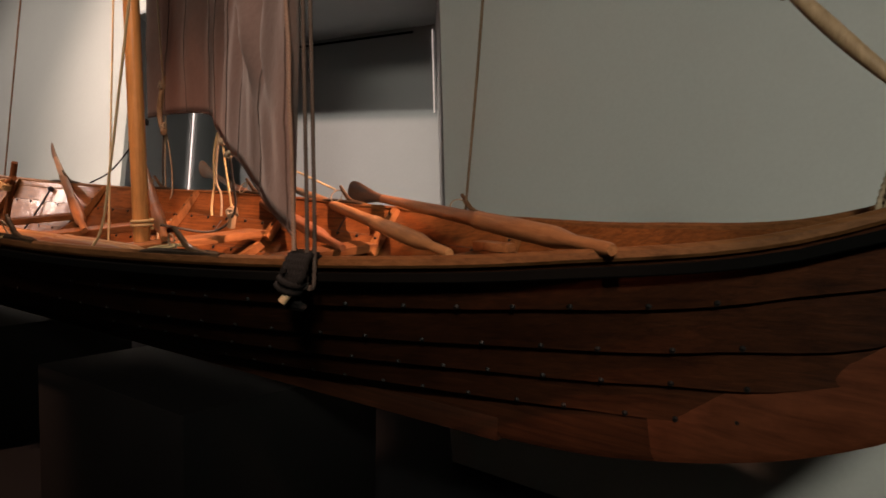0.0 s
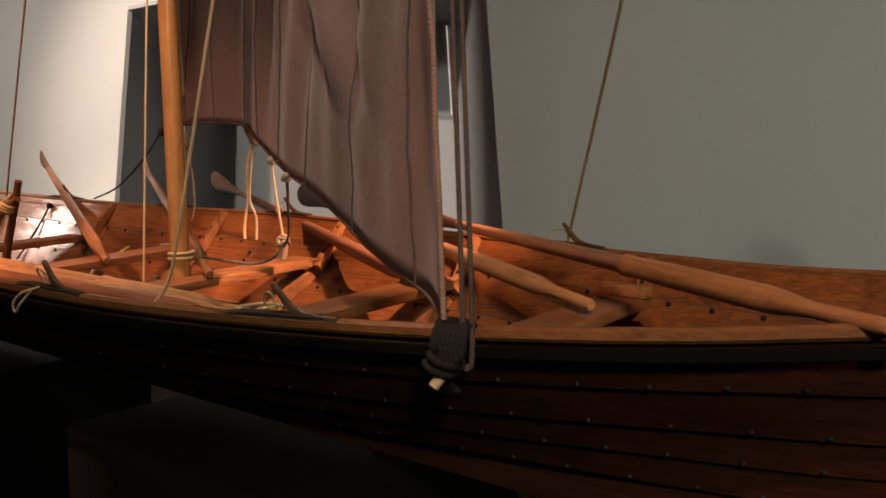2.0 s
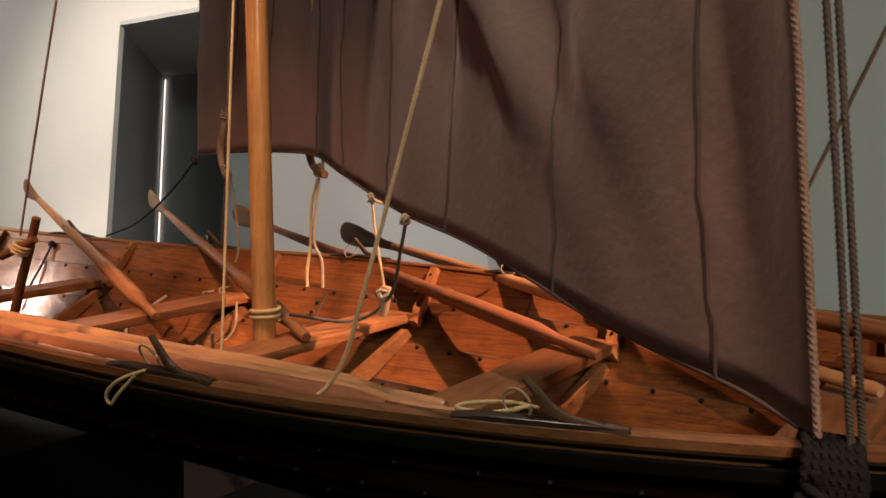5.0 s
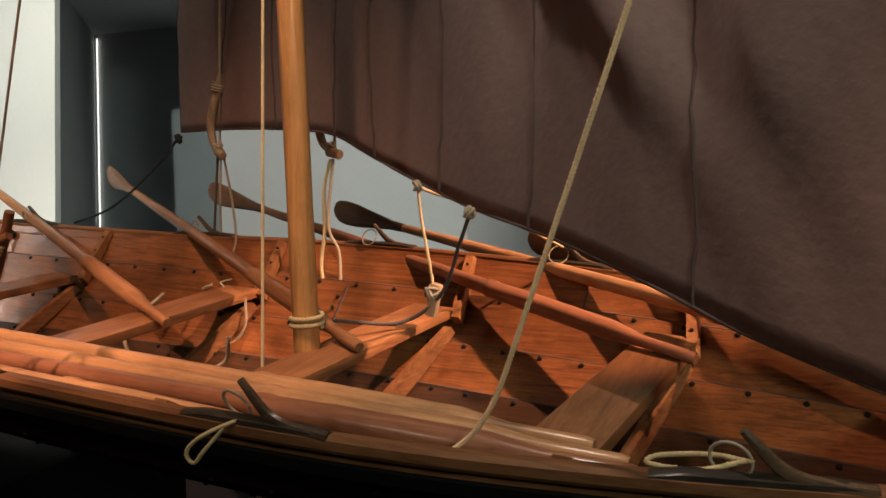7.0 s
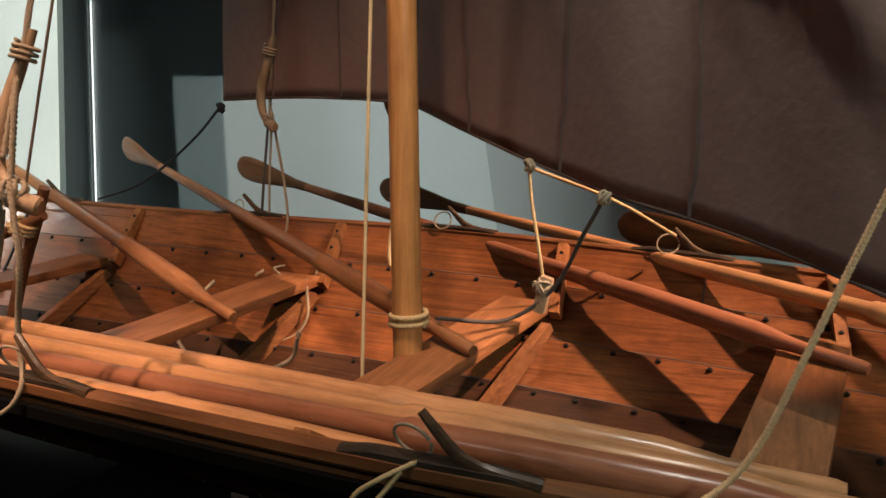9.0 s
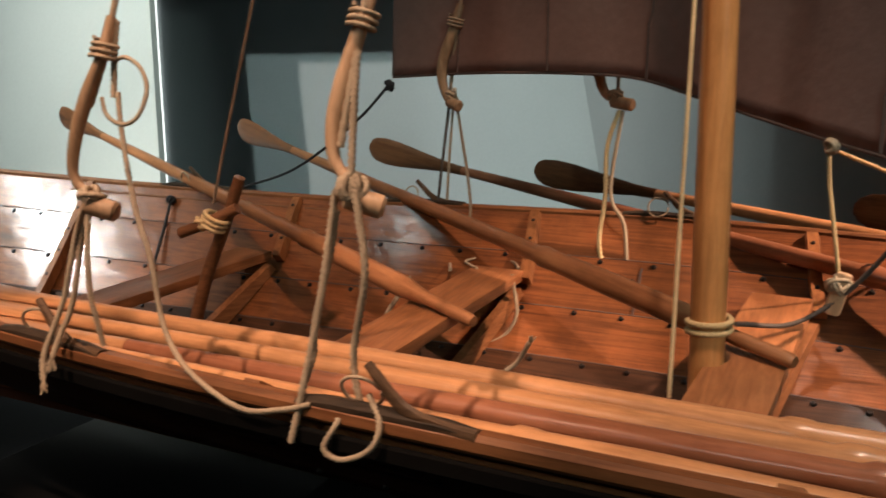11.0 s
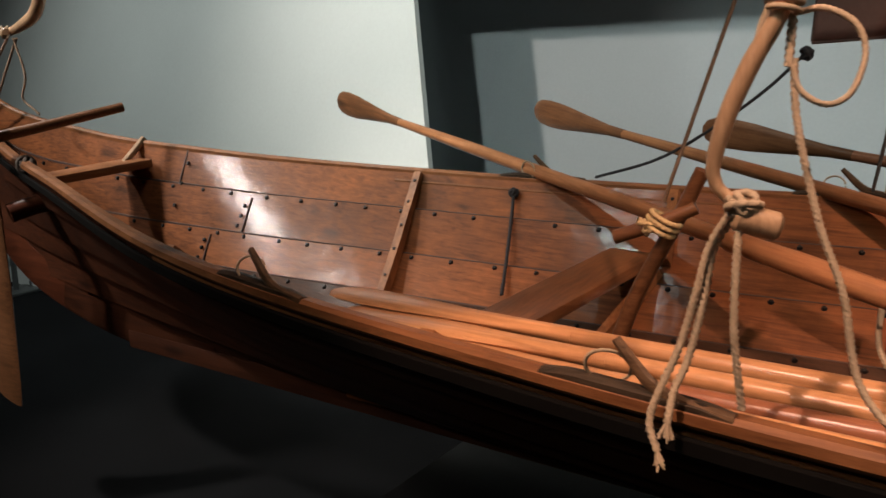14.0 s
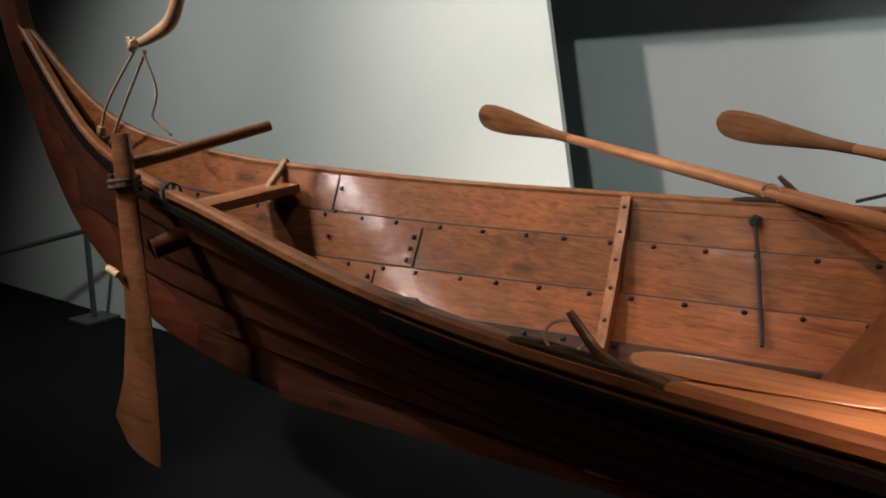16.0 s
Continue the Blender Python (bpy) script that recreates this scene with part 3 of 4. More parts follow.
LAID = "oars laid over the far gunwale"
# Shade on these shafts and blades is put into the wood colour.
oar((-0.507, -0.015, 1.086), (-3.306, 1.165, 1.53), "pinewood oar resting over the gunwale with its blade outboard", LAID, OARMID, OARDARK)
oar((0.189, -0.035, 1.095), (-2.345, 1.38, 1.477), "pinewood oar whose handle lies behind the mast", LAID, OARMID, OARDARK)
oar((1.0, 0.20, 1.105), (-1.608, 1.37, 1.402), "reddish pinewood oar resting on a thwart", LAID, REDOAR, OARDARK)
oar((1.662, 0.0, 1.15), (-0.842, 1.38, 1.33), "pale pinewood oar partly hidden by the sail", LAID, OARWOOD, OARDARK)
oar((2.36, -0.33, 1.235), (0.297, 0.924, 1.295), "reddish pinewood oar in the bow with a dark blade", LAID, OARMID, OARDARK)
STOWED = "oars stowed along the near gunwale"
oar((0.93, -0.46, 1.10), (-1.91, -0.40, 1.122), "pale pinewood oar stowed lengthwise on the thwarts", STOWED, OARWOOD, OARWOOD, True)
oar((1.007, -0.53, 1.107), (-1.81, -0.465, 1.107), "pinewood oar stowed lengthwise on the thwarts", STOWED, OARWOOD, OARWOOD, True)
oar((1.037, -0.588, 1.116), (-1.68, -0.53, 1.092), "reddish pinewood oar stowed lengthwise beside the gunwale", STOWED, REDOAR, OARWOOD, True)
oar((0.565, -0.645, 1.087), (-1.68, -0.60, 1.11), "pinewood oar stowed tight against the gunwale", STOWED, OARWOOD, OARWOOD, True)

# ---- mast and standing rigging ----
mast = thing("mast", "round orange-brown pine mast stepped through a thwart", "mast", at=(0.025, -0.036, 0))
bm = bmesh.new()
tube(bm, [Vector((0, 0, z)) + Vector((-0.023 * (z - 1), -0.021 * (z - 1), 0)) for z in np.linspace(0.70, 5.0, 40)], lambda s: 0.036 - 0.008 * s, 20)
part("pole", bm, MASTWOOD, mast)
bm = bmesh.new()
wrap_into(bm, (-0.002, 0, 1.15), (0, 0, 1), 0.042, 0.007, 2.2, 0.018)
part("lashing", bm, PALEROPE, mast, "pale rope lashing")
TOPM = (-0.06, -0.115, 4.9)


def crook(name, pts, toggle, label, r=0.0155):
    """A bent natural crook with a toggle and seizings, hung in a shroud."""
    ob = thing(name, label, "rigging crook", "shroud crooks")
    bm = bmesh.new()
    line = smooth_line(pts, 0.012)
    tube(bm, line, lambda s: r * (0.8 + 0.4 * math.sin(math.pi * min(1, s * 1.1))), 12)
    part("hook", bm, CROOK, ob)
    a, b = Vector(toggle[0]), Vector(toggle[1])
    bm = bmesh.new()
    tube(bm, [a.lerp(b, s) for s in (0, 0.08, 0.5, 0.92, 1)], lambda s: 0.018 if 0.02 < s < 0.98 else 0.013, 12)
    part("toggle", bm, CROOK, ob)
    bm = bmesh.new()
    knot_into(bm, a.lerp(b, 0.2) + Vector((0, 0, 0.016)), 0.022, 0.0055, len(pts))
    part("seizing", bm, ROPE, ob, "turns of hemp rope")
    bm = bmesh.new()
    wrap_into(bm, line[len(line) // 6], line[len(line) // 6 + 1] - line[len(line) // 6 - 1], r + 0.009, 0.004, 3, 0.010)
    part("upper_seizing", bm, ROPE, ob, "turns of hemp rope")
    return ob


crook("shroud_crook", [(-0.866, -0.70, 1.73), (-0.877, -0.715, 1.664), (-0.905, -0.725, 1.605), (-0.930, -0.733, 1.536), (-0.941, -0.735, 1.474), (-0.925, -0.731, 1.447), (-0.898, -0.73, 1.437)], ((-0.912, -0.738, 1.424), (-0.862, -0.718, 1.410)), "pale bent wooden crook tied into a near shroud", 0.0098)
crook("shroud_crook", [(-0.393, -0.665, 1.75), (-0.412, -0.685, 1.674), (-0.428, -0.70, 1.611), (-0.436, -0.71, 1.555), (-0.428, -0.717, 1.512), (-0.404, -0.722, 1.485)], ((-0.412, -0.72, 1.462), (-0.360, -0.695, 1.445)), "pale bent wooden crook tied into a near shroud", 0.0108)
crook("shroud_crook", [(-0.831, 0.62, 1.894), (-0.86, 0.62, 1.805), (-0.899, 0.63, 1.708), (-0.889, 0.63, 1.629), (-0.859, 0.63, 1.59)], ((-0.879, 0.64, 1.6), (-0.829, 0.61, 1.584)), "bent wooden crook tied into a far shroud", 0.015)
crook("shroud_crook", [(-0.345, 0.62, 1.871), (-0.375, 0.62, 1.793), (-0.395, 0.63, 1.695), (-0.375, 0.63, 1.626), (-0.326, 0.63, 1.597)], ((-0.356, 0.63, 1.602), (-0.286, 0.6, 1.591)), "bent wooden crook tied into a far shroud", 0.015)
crook("stern_stay_crook", [(-3.627, -0.03, 2.056), (-3.698, -0.03, 1.964), (-3.76, -0.03, 1.892), (-3.886, -0.03, 1.851), (-3.971, -0.03, 1.836)], ((-4.003, -0.03, 1.826), (-3.939, -0.06, 1.836)), "bent wooden crook hung over the stern", 0.02)
crook("bow_stay_crook", [(2.565, -0.03, 1.854), (2.639, -0.03, 1.775), (2.735, -0.03, 1.68), (2.82, -0.03, 1.601), (2.863, -0.03, 1.558)], ((2.841, -0.03, 1.569), (2.884, -0.06, 1.548)), "bent wooden crook hung over the bow", 0.016)

SH = "shrouds"
rope("shroud", [(-0.868, -0.705, 1.60), (-0.866, -0.69, 1.72), (-0.85, -0.665, 1.85), TOPM], 0.0065, ROPE, "hemp shroud running up to the mast head", group=SH)
rope("shroud", [(-0.400, -0.72, 1.49), (-0.402, -0.695, 1.66), (-0.392, -0.665, 1.80), TOPM], 0.0068, ROPE, "hemp shroud running up to the mast head", group=SH)
rope("shroud", [(-0.849, 0.62, 1.619), (-0.82, 0.6, 1.913), TOPM], 0.007, ROPE, "hemp shroud running up to the mast head", group=SH)
rope("shroud", [(-0.335, 0.62, 1.616), (-0.324, 0.6, 1.91), TOPM], 0.007, ROPE, "hemp shroud running up to the mast head", group=SH)
rope("backstay", [(-1.24, -0.06, 1.33), (-1.024, -0.074, 2.0), (-0.701, -0.089, 3.0), TOPM], 0.0048, BROWNROPE, "thin hemp stay tied to a cleat stick", group=SH)
rope("forward_stay", [(1.32, 0.535, 1.25), (1.671, 0.13, 2.0), (2.139, -0.46, 3.0), (2.607, -1.05, 4.0)], 0.0055, BROWNROPE, "thin brown line rising from the far gunwale", group=SH)
rope("halyard", [(-0.028, -0.162, 1.03), (-0.030, -0.123, 2.0), (-0.032, -0.082, 3.0), (-0.05, -0.09, 4.8)], 0.0046, CREAMROPE, "pale rope hanging beside the mast", group=SH)
rope("tack_rope", [(0.70, -0.665, 1.09), (0.80, -0.64, 1.185), (0.88, -0.645, 1.40), (1.079, -0.672, 2.0), (1.411, -0.716, 3.0), (1.743, -0.76, 4.0)], 0.0048, STRAWROPE, "thick pale twisted rope rising from the near gunwale", lay=0.05)
HANG = "lanyards below the crooks"
rope("lanyard", [(-0.910, -0.735, 1.438), (-0.939, -0.735, 1.386), (-0.952, -0.745, 1.321), (-0.967, -0.755, 1.251), (-0.993, -0.780, 1.162), (-0.976, -0.800, 1.123)], 0.0062, ROPE, "hemp lanyard hanging to the gunwale with a frayed end", group=HANG)
rope("lanyard", [(-0.903, -0.730, 1.434), (-0.935, -0.728, 1.385), (-0.944, -0.738, 1.312), (-0.956, -0.750, 1.237), (-0.968, -0.765, 1.196), (-0.969, -0.785, 1.158)], 0.0062, ROPE, "hemp lanyard with a frayed end over the gunwale", group=HANG)
rope("lanyard", [(-0.905, -0.735, 1.43), (-0.904, -0.745, 1.39), (-0.900, -0.755, 1.285), (-0.888, -0.745, 1.18)], 0.006, ROPE, "hemp lanyard hanging down to the oars", group=HANG)
rope("slack_line", [(-0.863, -0.700, 1.609), (-0.854, -0.705, 1.536), (-0.820, -0.720, 1.421), (-0.787, -0.725, 1.338), (-0.757, -0.735, 1.228), (-0.678, -0.765, 1.172), (-0.560, -0.790, 1.141), (-0.485, -0.790, 1.151), (-0.440, -0.775, 1.162)], 0.0056, ROPE, "slack hemp line sagging along the gunwale")
rope("coil", [(-0.866, -0.70, 1.66), (-0.834, -0.704, 1.664), (-0.800, -0.708, 1.645), (-0.787, -0.711, 1.611), (-0.796, -0.725, 1.570), (-0.818, -0.737, 1.557), (-0.845, -0.742, 1.572), (-0.856, -0.74, 1.60)], 0.0045, ROPE, "thin rope loop hung on a crook")
rope("lanyard", [(-0.425, -0.722, 1.47), (-0.430, -0.725, 1.43), (-0.442, -0.745, 1.302), (-0.457, -0.775, 1.171), (-0.464, -0.793, 1.106)], 0.0068, ROPE, "hemp lanyard hanging over the gunwale", group=HANG)
rope("lanyard", [(-0.425, -0.720, 1.441), (-0.438, -0.720, 1.371), (-0.464, -0.725, 1.273), (-0.464, -0.730, 1.221), (-0.481, -0.740, 1.162)], 0.0058, ROPE, "hemp lanyard hanging down to the oars", group=HANG)
rope("lanyard", [(-0.395, -0.725, 1.49), (-0.380, -0.735, 1.44), (-0.369, -0.737, 1.353), (-0.395, -0.728, 1.229), (-0.380, -0.735, 1.150)], 0.0068, ROPE, "hemp lanyard hanging to an oarlock", group=HANG)
rope("loop", [(-0.354, -0.755, 1.184), (-0.320, -0.785, 1.157), (-0.328, -0.800, 1.124), (-0.374, -0.800, 1.100), (-0.403, -0.800, 1.112), (-0.391, -0.785, 1.144), (-0.398, -0.760, 1.156)], 0.0055, ROPE, "loop of hemp rope hung on an oarlock")
rope("loop", [(0.400, -0.752, 1.155), (0.365, -0.785, 1.138), (0.330, -0.79, 1.112), (0.322, -0.79, 1.092), (0.338, -0.79, 1.083), (0.358, -0.79, 1.105), (0.385, -0.77, 1.145)], 0.0040, PALEROPE, "loop of pale rope hung on an oarlock")
rope("loop", [(1.185, -0.61, 1.176), (1.125, -0.635, 1.161), (1.055, -0.63, 1.156), (1.065, -0.605, 1.161), (1.135, -0.595, 1.171), (1.195, -0.6, 1.171)], 0.0045, PALEROPE, "loop of pale rope lying on the gunwale")
rope("lanyard", [(-0.879, 0.64, 1.58), (-0.908, 0.65, 1.385), (-0.928, 0.66, 1.249)], 0.0055, GREYROPE, "dark lanyard below a far crook", group=HANG)
rope("lanyard", [(-0.864, 0.64, 1.58), (-0.883, 0.65, 1.385), (-0.893, 0.66, 1.249)], 0.0055, ROPE, "hemp lanyard below a far crook", group=HANG)
rope("lanyard", [(-0.85, 0.64, 1.58), (-0.819, 0.65, 1.385), (-0.798, 0.63, 1.229), (-0.824, 0.55, 1.111), (-0.769, 0.42, 1.104)], 0.006, ROPE, "hemp lanyard hanging inside the boat", group=HANG)
rope("lanyard", [(-0.325, 0.6, 1.577), (-0.355, 0.6, 1.47), (-0.355, 0.6, 1.324), (-0.365, 0.59, 1.189), (-0.335, 0.58, 1.102), (-0.286, 0.57, 1.073)], 0.0075, PALEROPE, "pale lanyard hanging inside the boat", group=HANG)
rope("lanyard", [(-0.315, 0.6, 1.577), (-0.34, 0.6, 1.344), (-0.296, 0.6, 1.247), (-0.267, 0.58, 1.102), (-0.188, 0.57, 1.083), (-0.121, 0.58, 1.112)], 0.007, ROPE, "hemp lanyard with a knotted end", group=HANG)
rope("clew_line", [(-1.115, 0.675, 1.655), (-1.22, 0.67, 1.55), (-1.38, 0.665, 1.43), (-1.53, 0.66, 1.345), (-1.72, 0.65, 1.285)], 0.0055, BLACKROPE, "black cord from the sail corner to the gunwale")
rope("black_line", [at_x(u, -1.945 + 0.22 * (0.93 - u), 1) - outward_x(u, -1.92, 1) * (THICK + 0.009) for u in (0.93, 0.85, 0.75, 0.65, 0.56, 0.50)], 0.006, BLACKROPE, "black cord hanging down the inside planking")
bm = bmesh.new()
knot_into(bm, at_x(0.93, -1.945, 1) - outward_x(0.93, -1.945, 1) * (THICK + 0.010), 0.014, 0.006, 8)
tagged(part("black_knot", bm, BLACKROPE), "black cord knotted through the top plank", "rope")
rope("bridle", [(0.215, 0.235, 1.525), (0.225, 0.24, 1.42), (0.245, 0.245, 1.31), (0.26, 0.25, 1.22)], 0.005, PALEROPE, "thin rope from the sail foot")
rope("bridle", [(0.444, 0.10, 1.455), (0.385, 0.16, 1.36), (0.29, 0.24, 1.20), (0.18, 0.20, 1.115), (0.07, 0.02, 1.145)], 0.006, GREYROPE, "dark rope from the sail foot to the mast")
rope("bowline", [(0.225, 0.235, 1.50), (0.39, 0.40, 1.42), (0.53, 0.61, 1.31)], 0.005, PALEROPE, "thin pale line from the sail foot to the gunwale")
rope("stern_lashing", [(-3.992, -0.03, 1.811), (-4.147, -0.03, 1.688), (-4.229, -0.03, 1.606), (-4.299, -0.03, 1.483)], 0.006, BROWNROPE, "hemp lashing down to the stern post")
rope("stern_lashing", [(-3.917, -0.03, 1.81), (-4.07, -0.03, 1.646), (-4.234, -0.03, 1.463)], 0.006, BROWNROPE, "hemp lashing down to the stern post")
rope("stern_lashing", [(-3.906, -0.05, 1.81), (-3.848, -0.05, 1.667), (-3.887, -0.05, 1.575), (-3.821, -0.04, 1.524)], 0.005, BROWNROPE, "loose end of a hemp lashing")
rope("bow_lashing", [(2.852, -0.03, 1.558), (2.836, -0.04, 1.442), (2.819, -0.06, 1.357), (2.808, -0.07, 1.261)], 0.010, ROPE, "hemp lashing down to the bow")
rope("bow_lashing", [(2.874, -0.05, 1.559), (2.846, -0.06, 1.442), (2.835, -0.07, 1.357), (2.83, -0.08, 1.261)], 0.010, ROPE, "hemp lashing down to the bow")
rope("bilge_rope", [(-0.843, 0.3, 1.097), (-0.814, 0.1, 1.006), (-0.693, 0.05, 0.91), (-0.558, 0.1, 0.892), (-0.485, 0.2, 0.913), (-0.425, 0.16, 0.999)], 0.008, ROPE, "rope lying loose below a thwart")

rope("bilge_rope", [(-0.573, 0.42, 1.109), (-0.557, 0.4, 1.07), (-0.542, 0.38, 1.002), (-0.57, 0.36, 0.944), (-0.627, 0.33, 0.915)], 0.006, ROPE, "thin rope end lying loose beside a thwart")
rope("loop", [(-0.691, 0.44, 1.112), (-0.753, 0.5, 1.118), (-0.706, 0.56, 1.123), (-0.617, 0.54, 1.121), (-0.575, 0.48, 1.116)], 0.005, ROPE, "thin rope loop lying on a thwart")

bm = bmesh.new()
tube(bm, smooth_line([(-4.31, -0.03, 1.36), (-4.30, -0.03, 1.45), (-4.27, -0.03, 1.545)], 0.03), lambda s: 0.030 - 0.014 * s, 8)
part("chock", bm, CROOK, boat, "pale worn chock under the stern lashing")
bm = bmesh.new()
wrap_into(bm, (-4.285, -0.03, 1.49), (0.2, 0, 1), 0.028, 0.006, 3.2, 0.013)
tagged(part("stern_lashing_turns", bm, BROWNROPE), "turns of brown rope round the stern chock", "rope")

# cleat stick with its toggle
stick = thing("belaying_stick", "upright wooden stick with a pin and rope turns", "cleat", at=(0.055, 0.0, -0.01))
bm = bmesh.new()
tube(bm, smooth_line([(-1.43, -0.03, 0.92), (-1.36, -0.03, 1.12), (-1.28, -0.035, 1.28), (-1.22, -0.04, 1.41)], 0.03), lambda s: 0.020 - 0.004 * s, 10)
part("post", bm, OARDARK, stick)
bm = bmesh.new()
tube(bm, smooth_line([(-1.40, -0.075, 1.255), (-1.31, -0.06, 1.29), (-1.23, -0.04, 1.33)], 0.03), 0.016, 10)
part("pin", bm, OARDARK, stick)
bm = bmesh.new()
wrap_into(bm, (-1.30, -0.05, 1.29), (0.6, 0.1, 1), 0.034, 0.0065, 3.2, 0.014)
knot_into(bm, (-1.32, -0.055, 1.285), 0.032, 0.006, 9)
part("rope_turn", bm, PALEROPE, stick, "turns of pale rope")

# toggle block under the sail
block = thing("rope_block", "small wooden block hung on ropes near the mast", "pulley block")
bm = bmesh.new()
box_into(bm, (0.035, 0.028, 0.10), pose(0.262, 0.25, 1.18, 0, 12, 0), 0.010)
part("body", bm, CROOK, block)
bm = bmesh.new()
knot_into(bm, (0.262, 0.25, 1.20), 0.026, 0.005, 3)
part("strop", bm, ROPE, block)

# ---- sail ----
FOOT = [(-1.105, 0.685, 1.683), (-0.75, 0.612, 1.690), (-0.42, 0.54, 1.681), (-0.24, 0.495, 1.662), (-0.05, 0.39, 1.603), (0.20, 0.247, 1.527), (0.45, 0.107, 1.461), (0.72, -0.043, 1.410), (0.96, -0.175, 1.345), (1.13, -0.27, 1.293), (1.30, -0.365, 1.256), (1.48, -0.463, 1.222), (1.61, -0.565, 1.19)]
foot_line = smooth_line(FOOT, 0.012)


def sail_point(i, k, nu, nz):
    """Share i/nu along the foot, k/nz up to the yard."""
    s, h = i / nu, k / nz
    p = foot_line[min(int(s * (len(foot_line) - 1)), len(foot_line) - 1)]
    top = Vector((-0.98, 0.575, 3.75)).lerp(Vector((1.37, -0.404, 3.75)), s)
    q = p.lerp(top, h)
    belly = math.sin(math.pi * s) * math.sin(math.pi * (0.15 + 0.6 * h)) * 0.10
    fold = 0.020 * math.sin(38 * s + 5 * h * (1 - s)) * (0.4 + 0.6 * s) + 0.012 * math.sin(71 * s - 4 * h) + 0.075 * math.exp(-((s - 0.86 + 0.63 * h) / 0.035) ** 2) * min(1, 0.2 + 4 * h) + 0.03 * math.exp(-((s - 0.95 + 0.60 * h) / 0.022) ** 2) * min(1, 3 * h)
    n = Vector((0.42, 0.9, 0)).normalized()
    crease = 0.020 * noise.noise(Vector((q.x * 5 + q.z * 2, q.z * 1.6, 3))) + 0.007 * noise.noise(Vector((q.x * 17 + q.z * 8, q.z * 5, 9))) + 0.003 * noise.noise(Vector((q.x * 40, q.z * 22, 1)))
    loose = min(1.0, 3.2 * h)
    return q + n * belly * loose - n * (fold + crease) * (0.12 + 0.88 * loose)


sail = thing("sail", "tanned brown cloth sail with dark seams and folds", "sail")
NU, NZ = 170, 60
bm = bmesh.new()
grid = [[bm.verts.new(sail_point(i, k, NU, NZ)) for i in range(NU + 1)] for k in range(NZ + 1)]
for k in range(NZ):
    for i in range(NU):
        bm.faces.new((grid[k][i], grid[k][i + 1], grid[k + 1][i + 1], grid[k + 1][i]))
cloth_ob = part("canvas", bm, SAIL, sail)
solid = cloth_ob.modifiers.new("thickness", "SOLIDIFY")
solid.thickness = 0.003
for share in (0.10, 0.20, 0.30, 0.38, 0.50, 0.61, 0.76, 0.90):
    bm = bmesh.new()
    line = [sail_point((share + 0.012 * noise.noise(Vector((share * 9, k * 0.08, 0))) + 0.05 * (1 - k / NZ) * (share - 0.3)) * NU, k, NU, NZ) + Vector((-0.0016, -0.0030, 0)) for k in range(NZ + 1)]
    sweep(bm, line, lambda i, s: [(-0.004, -0.002), (0.004, -0.002), (0.004, 0.002), (-0.004, 0.002)])
    part("seam", bm, SEAM, sail)
for nm, line in (("bolt_rope", [p + Vector((0, 0, -0.004)) for p in foot_line[::4]]), ("luff_rope", [sail_point(NU, k, NU, NZ) for k in range(0, NZ + 1, 3)]), ("leech_rope", [sail_point(0, k, NU, NZ) for k in range(0, NZ + 1, 3)])):
    bm = bmesh.new()
    rope_into(bm, line, 0.0065 if nm == "luff_rope" else 0.005, 0.04)
    part(nm, bm, LUFF if nm == "luff_rope" else SEAM, sail)
bm = bmesh.new()
knot_into(bm, (-1.115, 0.675, 1.65), 0.02, 0.006, 2)
part("corner_knot", bm, BLACKROPE, sail, "black knotted cord")
for x in (0.225, 0.444):
    p = min(foot_line, key=lambda q: abs(q.x - x))
    bm = bmesh.new()
    knot_into(bm, p + Vector((0, -0.01, -0.015)), 0.018, 0.005, int(x * 10))
    part("foot_knot", bm, ROPE, sail)

sheet = thing("tack_knot", "dark rope hitched in a big bundle over the gunwale", "rope", at=(0.012, -0.06, -0.005))
bm = bmesh.new()
for k in range(7):
    a = k / 6
    x = 1.585 + 0.065 * a
    pts = [(x - 0.02, -0.43, 1.14), (x - 0.01, -0.47, 1.185), (x, -0.51, 1.18), (x + 0.005, -0.535, 1.13), (x - 0.012 * k + 0.02, -0.53, 1.08 + 0.02 * a), (x - 0.02, -0.50, 1.05)]
    rope_into(bm, pts, 0.010)
    if k % 2:
        part("hitch_turn", bm, TARROPE, sheet)
        bm = bmesh.new()
wrap_into(bm, (1.615, -0.535, 1.115), (0.5, 0.1, 1), 0.03, 0.009, 2.5, 0.02)
part("hitch", bm, TARROPE, sheet)
for dx, dy in ((0.0, 0.0), (0.014, 0.012)):
    bm = bmesh.new()
    rope_into(bm, [(1.64 + dx, -0.52 + dy, 1.10), (1.637 + dx, -0.50 + dy, 1.20), (1.552 + dx, -0.451 + dy, 2.0), (1.444 + dx * 0.6, -0.391 + dy, 3.0), (1.34, -0.33, 4.0)], 0.006)
    part("fall", bm, GREYROPE, sheet)
bm = bmesh.new()
tube(bm, [Vector((1.628, -0.545, 1.10)), Vector((1.612, -0.56, 1.072))], 0.011, 10)
part("whipped_end", bm, PEG, sheet, "pale cut rope end")

